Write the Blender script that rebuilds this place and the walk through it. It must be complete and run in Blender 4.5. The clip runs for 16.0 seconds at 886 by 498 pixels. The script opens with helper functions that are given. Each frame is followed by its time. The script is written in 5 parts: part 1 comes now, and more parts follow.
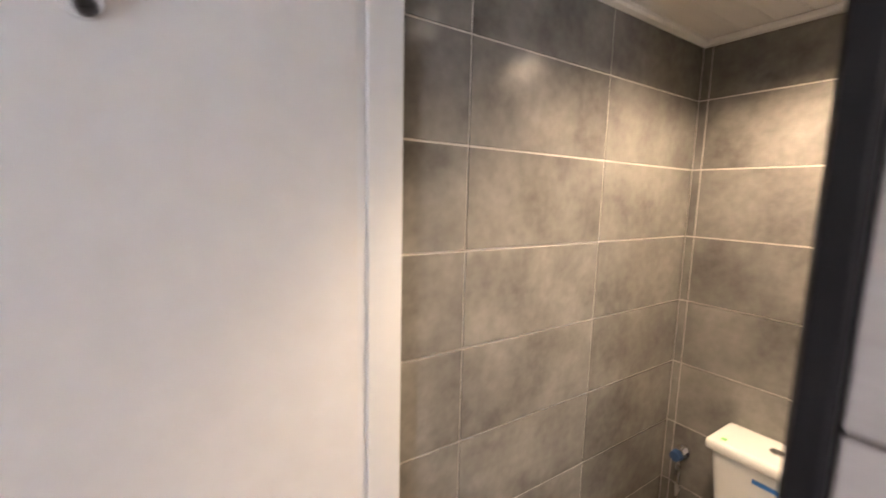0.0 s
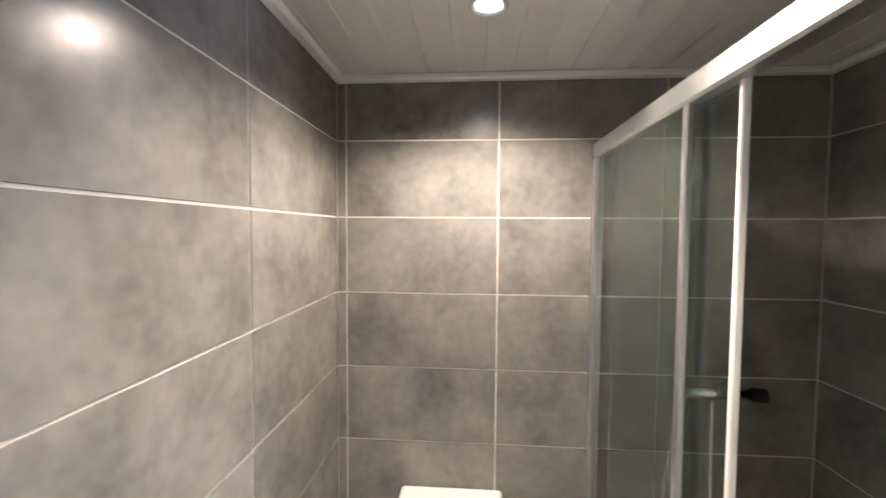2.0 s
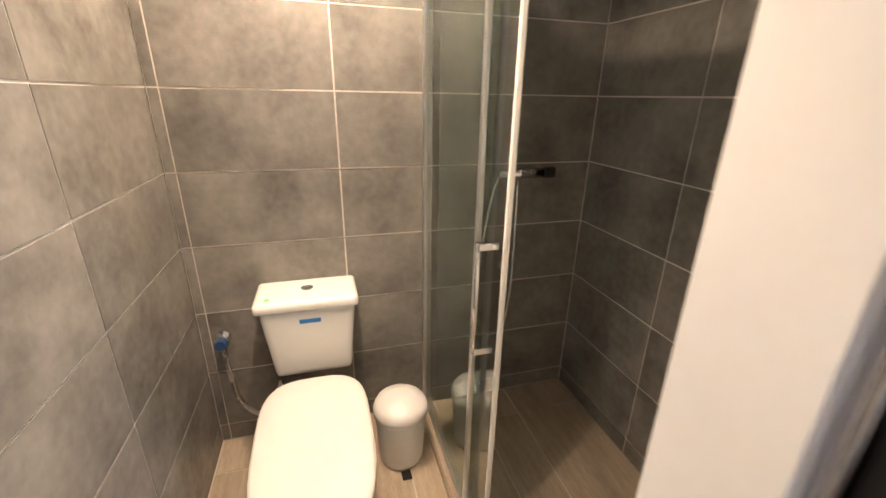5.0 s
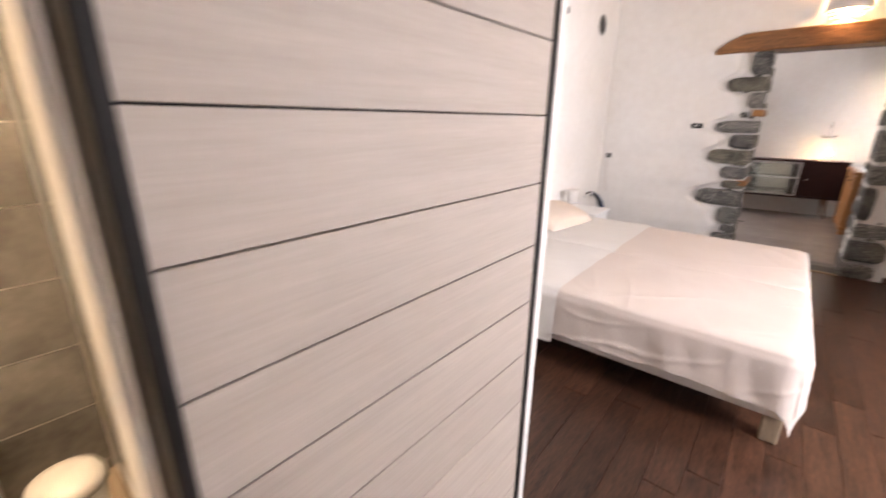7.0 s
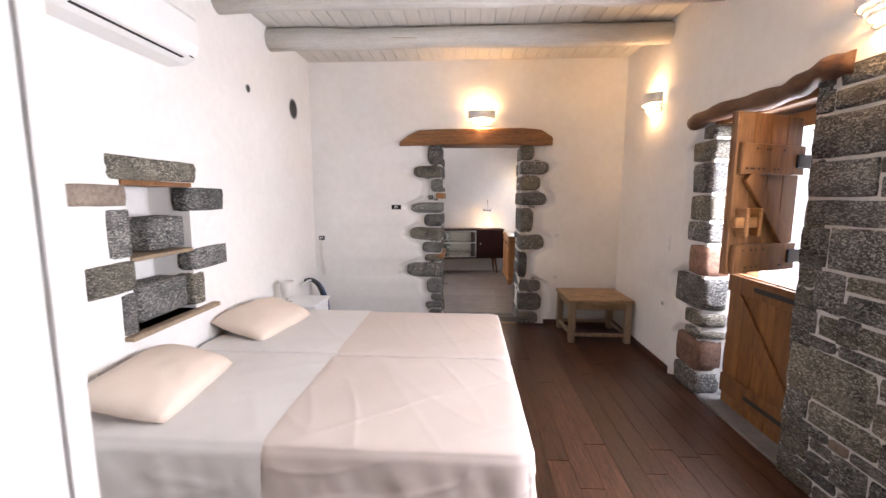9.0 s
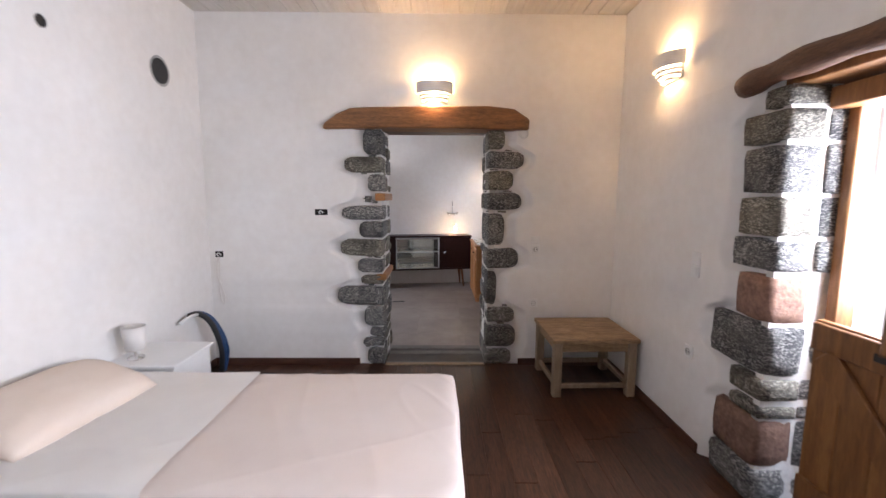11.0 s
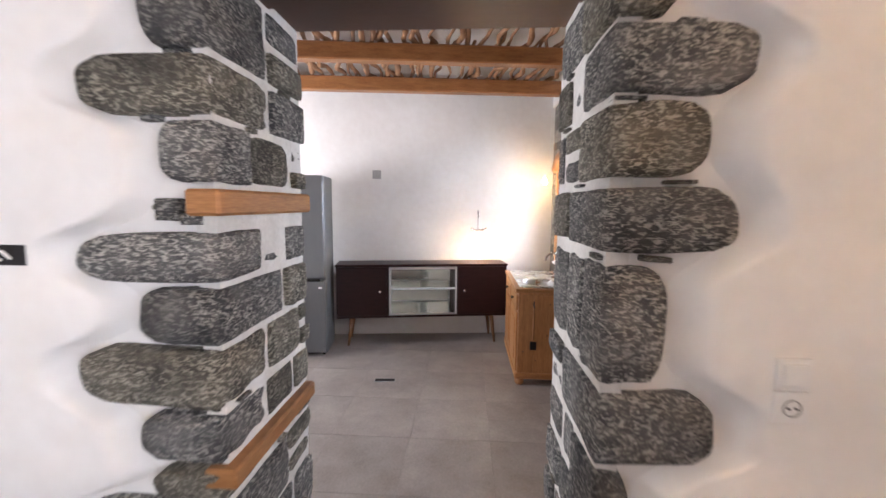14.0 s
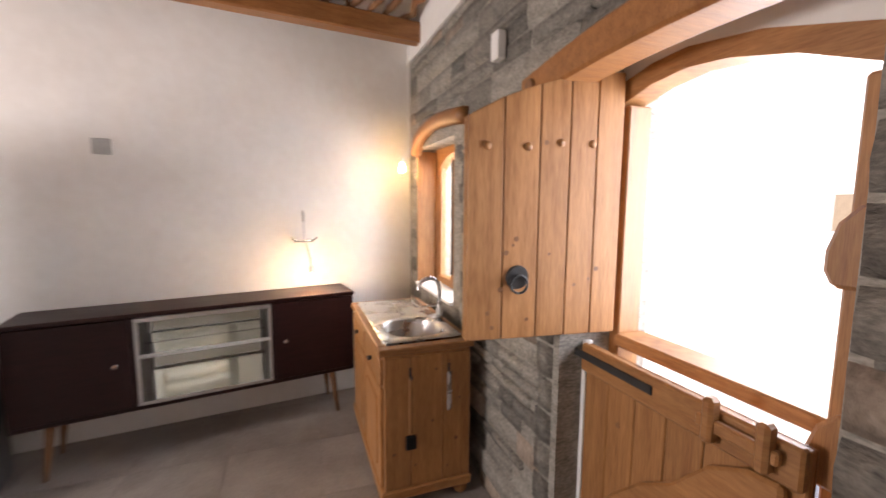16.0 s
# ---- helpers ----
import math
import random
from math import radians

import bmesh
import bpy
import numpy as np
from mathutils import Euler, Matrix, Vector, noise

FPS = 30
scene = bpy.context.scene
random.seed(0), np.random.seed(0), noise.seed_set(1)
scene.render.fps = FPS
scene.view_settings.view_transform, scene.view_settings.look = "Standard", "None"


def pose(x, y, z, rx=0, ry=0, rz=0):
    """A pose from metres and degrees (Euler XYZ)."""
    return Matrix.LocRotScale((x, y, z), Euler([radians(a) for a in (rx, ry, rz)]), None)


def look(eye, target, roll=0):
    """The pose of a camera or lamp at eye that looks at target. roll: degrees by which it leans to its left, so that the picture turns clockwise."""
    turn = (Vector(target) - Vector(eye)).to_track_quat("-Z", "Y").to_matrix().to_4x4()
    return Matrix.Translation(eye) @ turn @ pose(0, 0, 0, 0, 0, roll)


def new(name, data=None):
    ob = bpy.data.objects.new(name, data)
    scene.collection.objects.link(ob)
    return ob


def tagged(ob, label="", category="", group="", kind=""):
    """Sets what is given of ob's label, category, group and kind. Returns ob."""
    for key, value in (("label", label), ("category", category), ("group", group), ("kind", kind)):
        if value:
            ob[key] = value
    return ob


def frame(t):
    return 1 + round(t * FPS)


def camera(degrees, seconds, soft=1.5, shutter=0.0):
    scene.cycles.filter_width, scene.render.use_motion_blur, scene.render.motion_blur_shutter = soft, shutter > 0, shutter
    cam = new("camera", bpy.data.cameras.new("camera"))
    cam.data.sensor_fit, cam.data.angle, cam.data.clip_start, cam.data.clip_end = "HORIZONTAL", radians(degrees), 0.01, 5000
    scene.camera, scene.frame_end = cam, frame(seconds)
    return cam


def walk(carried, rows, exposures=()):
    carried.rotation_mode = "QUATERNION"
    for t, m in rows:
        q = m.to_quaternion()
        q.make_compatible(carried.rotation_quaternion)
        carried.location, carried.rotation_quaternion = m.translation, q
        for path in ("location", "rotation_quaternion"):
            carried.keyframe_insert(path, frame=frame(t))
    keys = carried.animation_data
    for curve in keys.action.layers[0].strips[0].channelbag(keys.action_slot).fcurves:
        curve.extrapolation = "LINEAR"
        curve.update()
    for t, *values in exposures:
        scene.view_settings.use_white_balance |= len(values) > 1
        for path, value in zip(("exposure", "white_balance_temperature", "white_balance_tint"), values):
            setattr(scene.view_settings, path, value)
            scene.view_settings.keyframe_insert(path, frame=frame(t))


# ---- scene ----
cam = camera(94.6, 16.0, shutter=0.4)
METRES, EYE, TILT, LEAN, TURN = 8.4, 1.67, 0.0, 0.0, -33.6
ROWS = [
    (0.0, 0.0, 0.0, 0.0, 0.18, -7.41, -1.37),
    (0.5, 0.0001, 0.0268, 0.0067, -11.86, -4.99, -1.34),
    (1.0, -0.0005, 0.0459, 0.0083, -26.74, -3.35, -0.88),
    (1.5, 0.0016, 0.059, 0.0113, -41.07, -2.5, -0.55),
    (2.0, 0.0096, 0.0629, 0.0106, -52.28, -2.65, -0.38),
    (2.5, 0.0188, 0.0638, 0.0086, -59.69, -3.91, -0.21),
    (3.0, 0.0224, 0.0645, -0.0015, -64.03, -6.96, -0.22),
    (3.5, 0.0207, 0.0647, -0.0114, -66.07, -11.38, -0.31),
    (4.0, 0.0183, 0.0646, -0.0196, -66.95, -16.2, -0.43),
    (6.5, -0.0365, 0.0208, -0.0181, -92.26, -22.01, -0.61),
    (7.0, -0.027, 0.0034, -0.0145, -106.48, -17.7, -0.74),
    (7.5, -0.0121, -0.0196, -0.0094, -119.84, -13.45, -0.59),
    (8.0, 0.0, -0.0362, -0.0053, -130.55, -10.12, -0.39),
    (8.5, 0.0101, -0.0485, -0.0035, -138.1, -8.14, -0.22),
    (9.0, 0.0181, -0.0558, -0.0038, -143.05, -7.28, -0.18),
    (11.5, 0.1058, -0.2531, -0.0028, -146.92, -7.1, -0.27),
    (12.0, 0.13, -0.3034, -0.002, -146.07, -7.07, -0.26),
    (12.5, 0.1609, -0.3512, -0.0033, -145.16, -6.62, -0.29),
    (13.0, 0.1951, -0.4017, -0.003, -144.29, -6.34, -0.36),
    (13.5, 0.2295, -0.449, -0.002, -143.24, -6.19, -0.5),
    (14.0, 0.2614, -0.4941, -0.0025, -142.99, -6.19, -0.47),
    (14.5, 0.2965, -0.5373, -0.0007, -144.18, -6.13, -0.51),
    (15.0, 0.3334, -0.5757, -0.0006, -147.91, -6.16, -0.48),
    (15.5, 0.3581, -0.6221, -0.0017, -154.87, -6.24, -0.43),
    (16.0, 0.3698, -0.6725, -0.0026, -166.36, -6.42, -0.29),
]
EXPOSURES = [(0.0, 0.9, 5900, 17), (0.7, 0.85, 5500, 16), (1.5, 0.9, 4900, 13), (4.0, 1.15, 4900, 13), (6.3, 1.1, 7000, 21), (7.2, 1.15, 6600, 20), (8.0, 1.05, 6300, 19), (9.0, 0.98, 6300, 19), (11.3, 0.78, 5900, 17), (13.0, 1.3, 5900, 16), (14.0, 1.5, 6000, 17), (14.6, 1.65, 6600, 19), (15.1, 1.3, 7000, 20), (16.0, 1.2, 6900, 21)]
walk(cam, [(t, pose(0, 0, EYE, TILT, LEAN, TURN) @ pose(METRES * x, METRES * y, METRES * z, 90 + pitch, roll, yaw)) for t, x, y, z, yaw, pitch, roll in ROWS], EXPOSURES)

# ---- world, sun and large lights ----
world = bpy.data.worlds.new("sky")
scene.world = world
world.use_nodes = True
sky = world.node_tree.nodes.new("ShaderNodeTexSky")
sky.sky_type, sky.sun_disc = "NISHITA", False
sky.sun_elevation, sky.sun_rotation = radians(51), radians(27)
background = world.node_tree.nodes["Background"]
background.inputs["Strength"].default_value = 0.15
world.node_tree.links.new(sky.outputs["Color"], background.inputs["Color"])

sun = bpy.data.lights.new("sun", "SUN")
sun.energy, sun.angle, sun.color = 5.0, radians(0.5), (1, 0.95, 0.87)
new("sun", sun).matrix_world = look((0, 4, 14), (-5, -6, 0))

WARM = (1.0, 0.72, 0.42)


def point_lamp(name, x, y, z, watts, radius, colour=WARM):
    data = bpy.data.lights.new(name, "POINT")
    data.energy, data.shadow_soft_size, data.color = watts, radius, colour
    new(name, data).location = (x, y, z)


def spot_lamp(name, eye, target, watts, angle, colour=WARM, blend=0.6):
    data = bpy.data.lights.new(name, "SPOT")
    data.energy, data.shadow_soft_size, data.color = watts, 0.03, colour
    data.spot_size, data.spot_blend = radians(angle), blend
    new(name, data).matrix_world = look(eye, target)


def area_lamp(name, eye, target, width, height, watts, colour=(0.82, 0.91, 1.0)):
    data = bpy.data.lights.new(name, "AREA")
    data.shape, data.size, data.size_y = "RECTANGLE", width, height
    data.energy, data.color = watts, colour
    new(name, data).matrix_world = look(eye, target)


BATH_W, SCONCE_W, BULB_W = 64, 7, 3.2
# added fill: brightens the bedroom through an invented opening that stays out of view
area_lamp("bedroom_west_fill", (-2.36, -1.78, 1.55), (0, -3.3, 1.2), 0.6, 1.25, 70, (0.95, 0.97, 1.0))
area_lamp("bedroom_door_daylight", (-2.5, -3.56, 1.6), (0, -4.0, 1.1), 0.5, 1.0, 40, (0.95, 0.97, 1.0))
area_lamp("kitchen_door_daylight", (-2.75, -7.45, 1.65), (0, -8.6, 1.6), 1.5, 1.4, 50)
# kitchen fill, added for brightness; no source is known on the east side
area_lamp("kitchen_east_fill", (4.06, -8.0, 1.6), (0.3, -10.2, 1.8), 1.1, 1.2, 72, (1.0, 0.97, 0.93))
area_lamp("kitchen_window_daylight", (-2.3, -9.55, 1.6), (0, -9.3, 1.0), 0.9, 1.1, 30)
spot_lamp("bath_downlight_beam", (1.42, 0.36, 2.31), (1.42, 0.36, 0), BATH_W * 1.0, 148, blend=0.6)
spot_lamp("bath_downlight_beam", (0.85, 0.36, 2.31), (0.85, 0.36, 0), BATH_W * 0.5, 98, blend=0.6)

# ---- materials ----
def surface(name, dark, light, scale=4.0, rough=0.6, bump=0.1, bump_scale=40.0, stretch=(1, 1, 1), metal=0.0, vary=0.0, rough_var=0.1, spread=(0.3, 0.7), fine=0.35, spec=0.5, rugged=0.62):
    """A two-scale procedural surface in metres: broad tone, fine grain, relief."""
    m = bpy.data.materials.new(name)
    m.use_nodes = True
    nt = m.node_tree
    n, ln = nt.nodes, nt.links.new
    shader = n["Principled BSDF"]
    geo = n.new("ShaderNodeNewGeometry")
    info = n.new("ShaderNodeObjectInfo")
    off = n.new("ShaderNodeVectorMath")
    off.operation = "MULTIPLY_ADD"
    shift = n.new("ShaderNodeCombineXYZ")
    for k in range(3):
        ln(info.outputs["Random"], shift.inputs[k])
    ln(shift.outputs[0], off.inputs[0])
    off.inputs[1].default_value = (7.3 * (vary > 0),) * 3
    ln(geo.outputs["Position"], off.inputs[2])
    mp = n.new("ShaderNodeMapping")
    mp.inputs["Scale"].default_value = stretch
    ln(off.outputs[0], mp.inputs["Vector"])
    broad = n.new("ShaderNodeTexNoise")
    broad.inputs["Scale"].default_value, broad.inputs["Detail"].default_value, broad.inputs["Roughness"].default_value = scale, 6, rugged
    ln(mp.outputs[0], broad.inputs["Vector"])
    grain = n.new("ShaderNodeTexNoise")
    grain.inputs["Scale"].default_value, grain.inputs["Detail"].default_value = bump_scale, 4
    ln(mp.outputs[0], grain.inputs["Vector"])
    mixv = n.new("ShaderNodeMix")
    mixv.inputs[0].default_value = fine
    ln(broad.outputs["Fac"], mixv.inputs[2])
    ln(grain.outputs["Fac"], mixv.inputs[3])
    ramp = n.new("ShaderNodeValToRGB")
    ramp.color_ramp.elements[0].position, ramp.color_ramp.elements[1].position = spread
    ramp.color_ramp.elements[0].color, ramp.color_ramp.elements[1].color = (*dark, 1), (*light, 1)
    ln(mixv.outputs[0], ramp.inputs["Fac"])
    colour = ramp.outputs["Color"]
    if vary:
        span = n.new("ShaderNodeMapRange")
        span.inputs["To Min"].default_value, span.inputs["To Max"].default_value = 1 - vary, 1 + vary
        ln(info.outputs["Random"], span.inputs["Value"])
        hsv = n.new("ShaderNodeHueSaturation")
        ln(span.outputs["Result"], hsv.inputs["Value"])
        ln(colour, hsv.inputs["Color"])
        colour = hsv.outputs["Color"]
    ln(colour, shader.inputs["Base Color"])
    rr = n.new("ShaderNodeMapRange")
    rr.inputs["To Min"].default_value, rr.inputs["To Max"].default_value = max(0.02, rough - rough_var), min(1, rough + rough_var)
    ln(broad.outputs["Fac"], rr.inputs["Value"])
    ln(rr.outputs["Result"], shader.inputs["Roughness"])
    shader.inputs["Metallic"].default_value = metal
    shader.inputs["Specular IOR Level"].default_value = spec
    if bump:
        b = n.new("ShaderNodeBump")
        b.inputs["Strength"].default_value, b.inputs["Distance"].default_value = min(1, bump * 3), 0.004 + 0.01 * bump
        ln(mixv.outputs[0], b.inputs["Height"])
        ln(b.outputs[0], shader.inputs["Normal"])
    return m


def chiselled(name, dark, mid, mark, size=72.0, vary=0.28):
    """Pick-dressed stone: blotchy dark body, short pale tool marks that stand proud."""
    m = bpy.data.materials.new(name)
    m.use_nodes = True
    n, ln = m.node_tree.nodes, m.node_tree.links.new
    shader = n["Principled BSDF"]
    geo, info = n.new("ShaderNodeNewGeometry"), n.new("ShaderNodeObjectInfo")
    shift = n.new("ShaderNodeVectorMath")
    shift.operation = "MULTIPLY_ADD"
    ln(info.outputs["Random"], shift.inputs[0])
    shift.inputs[1].default_value = (9.1, 5.3, 7.7)
    ln(geo.outputs["Position"], shift.inputs[2])
    lean = n.new("ShaderNodeMapping")
    lean.inputs["Rotation"].default_value = (0.35, 0.45, 0.0)
    lean.inputs["Scale"].default_value = (0.75, 0.75, 1.7)
    ln(shift.outputs[0], lean.inputs["Vector"])

    def grain(scale, detail, source, twist=0.0):
        t = n.new("ShaderNodeTexNoise")
        t.inputs["Scale"].default_value, t.inputs["Detail"].default_value, t.inputs["Distortion"].default_value = scale, detail, twist
        ln(source, t.inputs["Vector"])
        return t.outputs["Fac"]

    def ramp(source, lo, hi, a, b):
        r = n.new("ShaderNodeValToRGB")
        r.color_ramp.elements[0].position, r.color_ramp.elements[1].position = lo, hi
        r.color_ramp.elements[0].color, r.color_ramp.elements[1].color = (*a, 1), (*b, 1)
        ln(source, r.inputs["Fac"])
        return r.outputs["Color"]

    blotch = grain(9, 6, shift.outputs[0])
    marks = grain(size, 2.5, lean.outputs[0], 1.1)
    grit = grain(260, 2, shift.outputs[0])
    patch = grain(5, 3, lean.outputs[0])
    fac = n.new("ShaderNodeMath")
    fac.operation = "MULTIPLY"
    ln(ramp(marks, 0.49, 0.62, (0, 0, 0), (1, 1, 1)), fac.inputs[0])
    ln(ramp(patch, 0.28, 0.52, (0.2, 0.2, 0.2), (0.95, 0.95, 0.95)), fac.inputs[1])
    mix = n.new("ShaderNodeMix")
    mix.data_type = "RGBA"
    ln(fac.outputs[0], mix.inputs[0])
    ln(ramp(blotch, 0.3, 0.72, dark, mid), mix.inputs[6])
    mix.inputs[7].default_value = (*mark, 1)
    span = n.new("ShaderNodeMapRange")
    span.inputs["To Min"].default_value, span.inputs["To Max"].default_value = 1 - vary, 1 + vary
    ln(info.outputs["Random"], span.inputs["Value"])
    hsv = n.new("ShaderNodeHueSaturation")
    ln(span.outputs["Result"], hsv.inputs["Value"])
    ln(mix.outputs[2], hsv.inputs["Color"])
    ln(hsv.outputs["Color"], shader.inputs["Base Color"])
    shader.inputs["Roughness"].default_value = 0.82
    height = n.new("ShaderNodeMath")
    height.operation = "MULTIPLY_ADD"
    ln(grit, height.inputs[0])
    height.inputs[1].default_value = 0.25
    ln(marks, height.inputs[2])
    b = n.new("ShaderNodeBump")
    b.inputs["Strength"].default_value, b.inputs["Distance"].default_value = 1.0, 0.016
    ln(height.outputs[0], b.inputs["Height"])
    ln(b.outputs[0], shader.inputs["Normal"])
    return m


def glow(name, colour, strength):
    m = bpy.data.materials.new(name)
    m.use_nodes = True
    b = m.node_tree.nodes["Principled BSDF"]
    b.inputs["Base Color"].default_value = (0.9, 0.9, 0.88, 1)
    b.inputs["Emission Color"].default_value = (*colour, 1)
    b.inputs["Emission Strength"].default_value = strength
    return m


def clear(name, colour, rough=0.0):
    m = bpy.data.materials.new(name)
    m.use_nodes = True
    b = m.node_tree.nodes["Principled BSDF"]
    b.inputs["Base Color"].default_value = (*colour, 1)
    b.inputs["Roughness"].default_value = rough
    b.inputs["Transmission Weight"].default_value = 1
    b.inputs["IOR"].default_value = 1.45
    return m


PLASTER = surface("plaster", (0.74, 0.72, 0.69), (0.84, 0.83, 0.81), 1.5, 0.85, 0.06, 14, rough_var=0.05)
MORTAR = surface("mortar", (0.58, 0.56, 0.52), (0.8, 0.79, 0.75), 9, 0.9, 0.35, 60)
STONE = chiselled("basalt_stone", (0.028, 0.031, 0.034), (0.15, 0.147, 0.142), (0.46, 0.445, 0.405))
OLIVE_STONE = chiselled("olive_basalt_stone", (0.045, 0.042, 0.034), (0.18, 0.165, 0.13), (0.46, 0.43, 0.35))
RED_STONE = surface("red_stone", (0.10, 0.05, 0.035), (0.34, 0.2, 0.14), 9, 0.85, 0.6, 45, vary=0.2, fine=0.5)
TAN_STONE = surface("tan_stone", (0.16, 0.12, 0.09), (0.38, 0.31, 0.25), 8, 0.85, 0.5, 45, vary=0.2, fine=0.5)
SCHIST = surface("schist_stone", (0.075, 0.07, 0.062), (0.33, 0.305, 0.265), 9, 0.85, 0.6, 42, stretch=(1, 1, 2.5), vary=0.4, fine=0.5)
TILE = surface("grey_tile", (0.085, 0.081, 0.074), (0.31, 0.295, 0.27), 5.0, 0.22, 0.004, 30, vary=0.06, rough_var=0.05, spread=(0.24, 0.78), fine=0.28, rugged=0.5)
GROUT = surface("pale_grout", (0.5, 0.46, 0.4), (0.66, 0.62, 0.56), 20, 0.9, 0.05, 90)
BATH_FLOOR = surface("wood_look_tile", (0.3, 0.24, 0.17), (0.5, 0.42, 0.32), 5, 0.4, 0.03, 40, stretch=(1, 8, 8), vary=0.1)
PLANK = surface("dark_floor_plank", (0.012, 0.005, 0.003), (0.115, 0.05, 0.028), 7, 0.34, 0.1, 30, stretch=(7, 0.7, 7), vary=0.28, rough_var=0.1, spread=(0.36, 0.7), fine=0.45)
DARK_TRIM = surface("dark_wood_trim", (0.05, 0.02, 0.012), (0.1, 0.045, 0.028), 6, 0.45, 0.08, 40, stretch=(1, 6, 6))
WHITEWASH = surface("whitewashed_wood", (0.44, 0.42, 0.38), (0.66, 0.64, 0.6), 5, 0.7, 0.2, 30, stretch=(0.8, 8, 8), fine=0.5)
WHITE_BOARD = surface("white_ceiling_board", (0.55, 0.52, 0.47), (0.7, 0.67, 0.62), 4, 0.6, 0.08, 30, stretch=(9, 0.8, 9))
PALE_PLANK = surface("pale_door_plank", (0.38, 0.325, 0.28), (0.5, 0.44, 0.39), 3, 0.6, 0.03, 16, stretch=(9, 0.7, 12), vary=0.04, spread=(0.25, 0.75))
OAK = surface("old_lintel_wood", (0.07, 0.028, 0.01), (0.36, 0.165, 0.058), 4, 0.5, 0.25, 30, stretch=(0.9, 7, 7), fine=0.45)
OLD_LOG = surface("dark_old_log", (0.045, 0.02, 0.011), (0.17, 0.08, 0.042), 5, 0.6, 0.35, 30, stretch=(6, 0.9, 6), fine=0.45)
PINE_Z = surface("pine_upright", (0.2, 0.08, 0.022), (0.42, 0.2, 0.07), 3.5, 0.5, 0.1, 22, stretch=(9, 9, 0.7), vary=0.15, fine=0.45, spread=(0.33, 0.68))
PINE_X = surface("pine_level", (0.2, 0.08, 0.022), (0.41, 0.195, 0.067), 3.5, 0.5, 0.1, 22, stretch=(1, 1, 9), vary=0.12, fine=0.45, spread=(0.33, 0.68))
BROWN_PINE = surface("brown_door_pine", (0.11, 0.042, 0.012), (0.32, 0.145, 0.045), 3.5, 0.5, 0.12, 20, stretch=(8, 8, 0.8), vary=0.15)
BEAM = surface("varnished_beam", (0.2, 0.075, 0.022), (0.42, 0.19, 0.065), 4, 0.42, 0.12, 25, stretch=(0.9, 8, 8))
BRANCH = surface("twisted_branch", (0.13, 0.055, 0.022), (0.4, 0.22, 0.11), 7, 0.7, 0.4, 35)
TABLE_WOOD = surface("reclaimed_table_wood", (0.13, 0.075, 0.035), (0.47, 0.325, 0.185), 5, 0.6, 0.2, 25, stretch=(1.0, 6, 6), vary=0.16, spread=(0.36, 0.66), fine=0.45)
GREY_WOOD = surface("weathered_wood", (0.2, 0.14, 0.09), (0.4, 0.31, 0.21), 5, 0.65, 0.2, 30, stretch=(7, 7, 0.9), vary=0.1)
KITCHEN_TILE = surface("kitchen_floor_tile", (0.2, 0.175, 0.16), (0.34, 0.305, 0.28), 3.2, 0.45, 0.03, 60, vary=0.06, spread=(0.34, 0.68), fine=0.3)
STEP_STONE = surface("step_stone", (0.13, 0.13, 0.13), (0.27, 0.26, 0.25), 6, 0.7, 0.2, 50)
DARK_STEP = surface("dark_step_stone", (0.05, 0.048, 0.05), (0.12, 0.115, 0.112), 6, 0.65, 0.2, 50)
SHEET = surface("cream_sheet", (0.6, 0.515, 0.465), (0.66, 0.585, 0.535), 2.5, 0.85, 0.08, 300, spec=0.2)
SHEET_FOLD = surface("white_sheet", (0.66, 0.63, 0.6), (0.74, 0.715, 0.685), 3, 0.85, 0.1, 300, spec=0.2)
PILLOW = surface("cream_pillow", (0.66, 0.55, 0.46), (0.74, 0.64, 0.55), 3, 0.9, 0.1, 300, spec=0.2)
BED_BASE = surface("white_bed_board", (0.62, 0.58, 0.55), (0.72, 0.69, 0.66), 4, 0.5, 0.03, 60)
CERAMIC = surface("white_ceramic", (0.8, 0.79, 0.77), (0.84, 0.83, 0.81), 2, 0.12, 0, 30, rough_var=0.03)
BATH_PANEL = surface("white_ceiling_panel", (0.66, 0.645, 0.62), (0.76, 0.745, 0.72), 2.5, 0.3, 0.02, 12, stretch=(0.5, 5, 5))
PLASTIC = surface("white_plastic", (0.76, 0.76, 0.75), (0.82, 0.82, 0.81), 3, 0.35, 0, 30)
CHROME = surface("chrome", (0.75, 0.75, 0.76), (0.85, 0.85, 0.86), 5, 0.12, 0, 30, metal=1, rough_var=0.05)
ALU = surface("brushed_aluminium", (0.62, 0.63, 0.64), (0.75, 0.76, 0.77), 6, 0.32, 0.02, 60, metal=1)
STEEL = surface("stainless_steel", (0.5, 0.5, 0.5), (0.66, 0.66, 0.66), 6, 0.28, 0.02, 80, metal=1)
FRIDGE = surface("grey_fridge_steel", (0.15, 0.155, 0.16), (0.185, 0.19, 0.195), 3, 0.38, 0.01, 120, stretch=(1, 1, 0.1), metal=0.6)
IRON = surface("black_iron", (0.008, 0.008, 0.008), (0.03, 0.03, 0.03), 12, 0.5, 0.15, 60)
BLACK = surface("black_frame", (0.006, 0.005, 0.005), (0.014, 0.012, 0.012), 5, 0.5, 0.02, 40, spec=0.25)
MAHOGANY = surface("dark_mahogany", (0.014, 0.004, 0.004), (0.03, 0.009, 0.008), 4, 0.4, 0.02, 30, stretch=(0.8, 8, 8), spec=0.25)
BROWN_LEG = surface("brown_leg_wood", (0.12, 0.05, 0.02), (0.25, 0.12, 0.05), 5, 0.4, 0.05, 30)
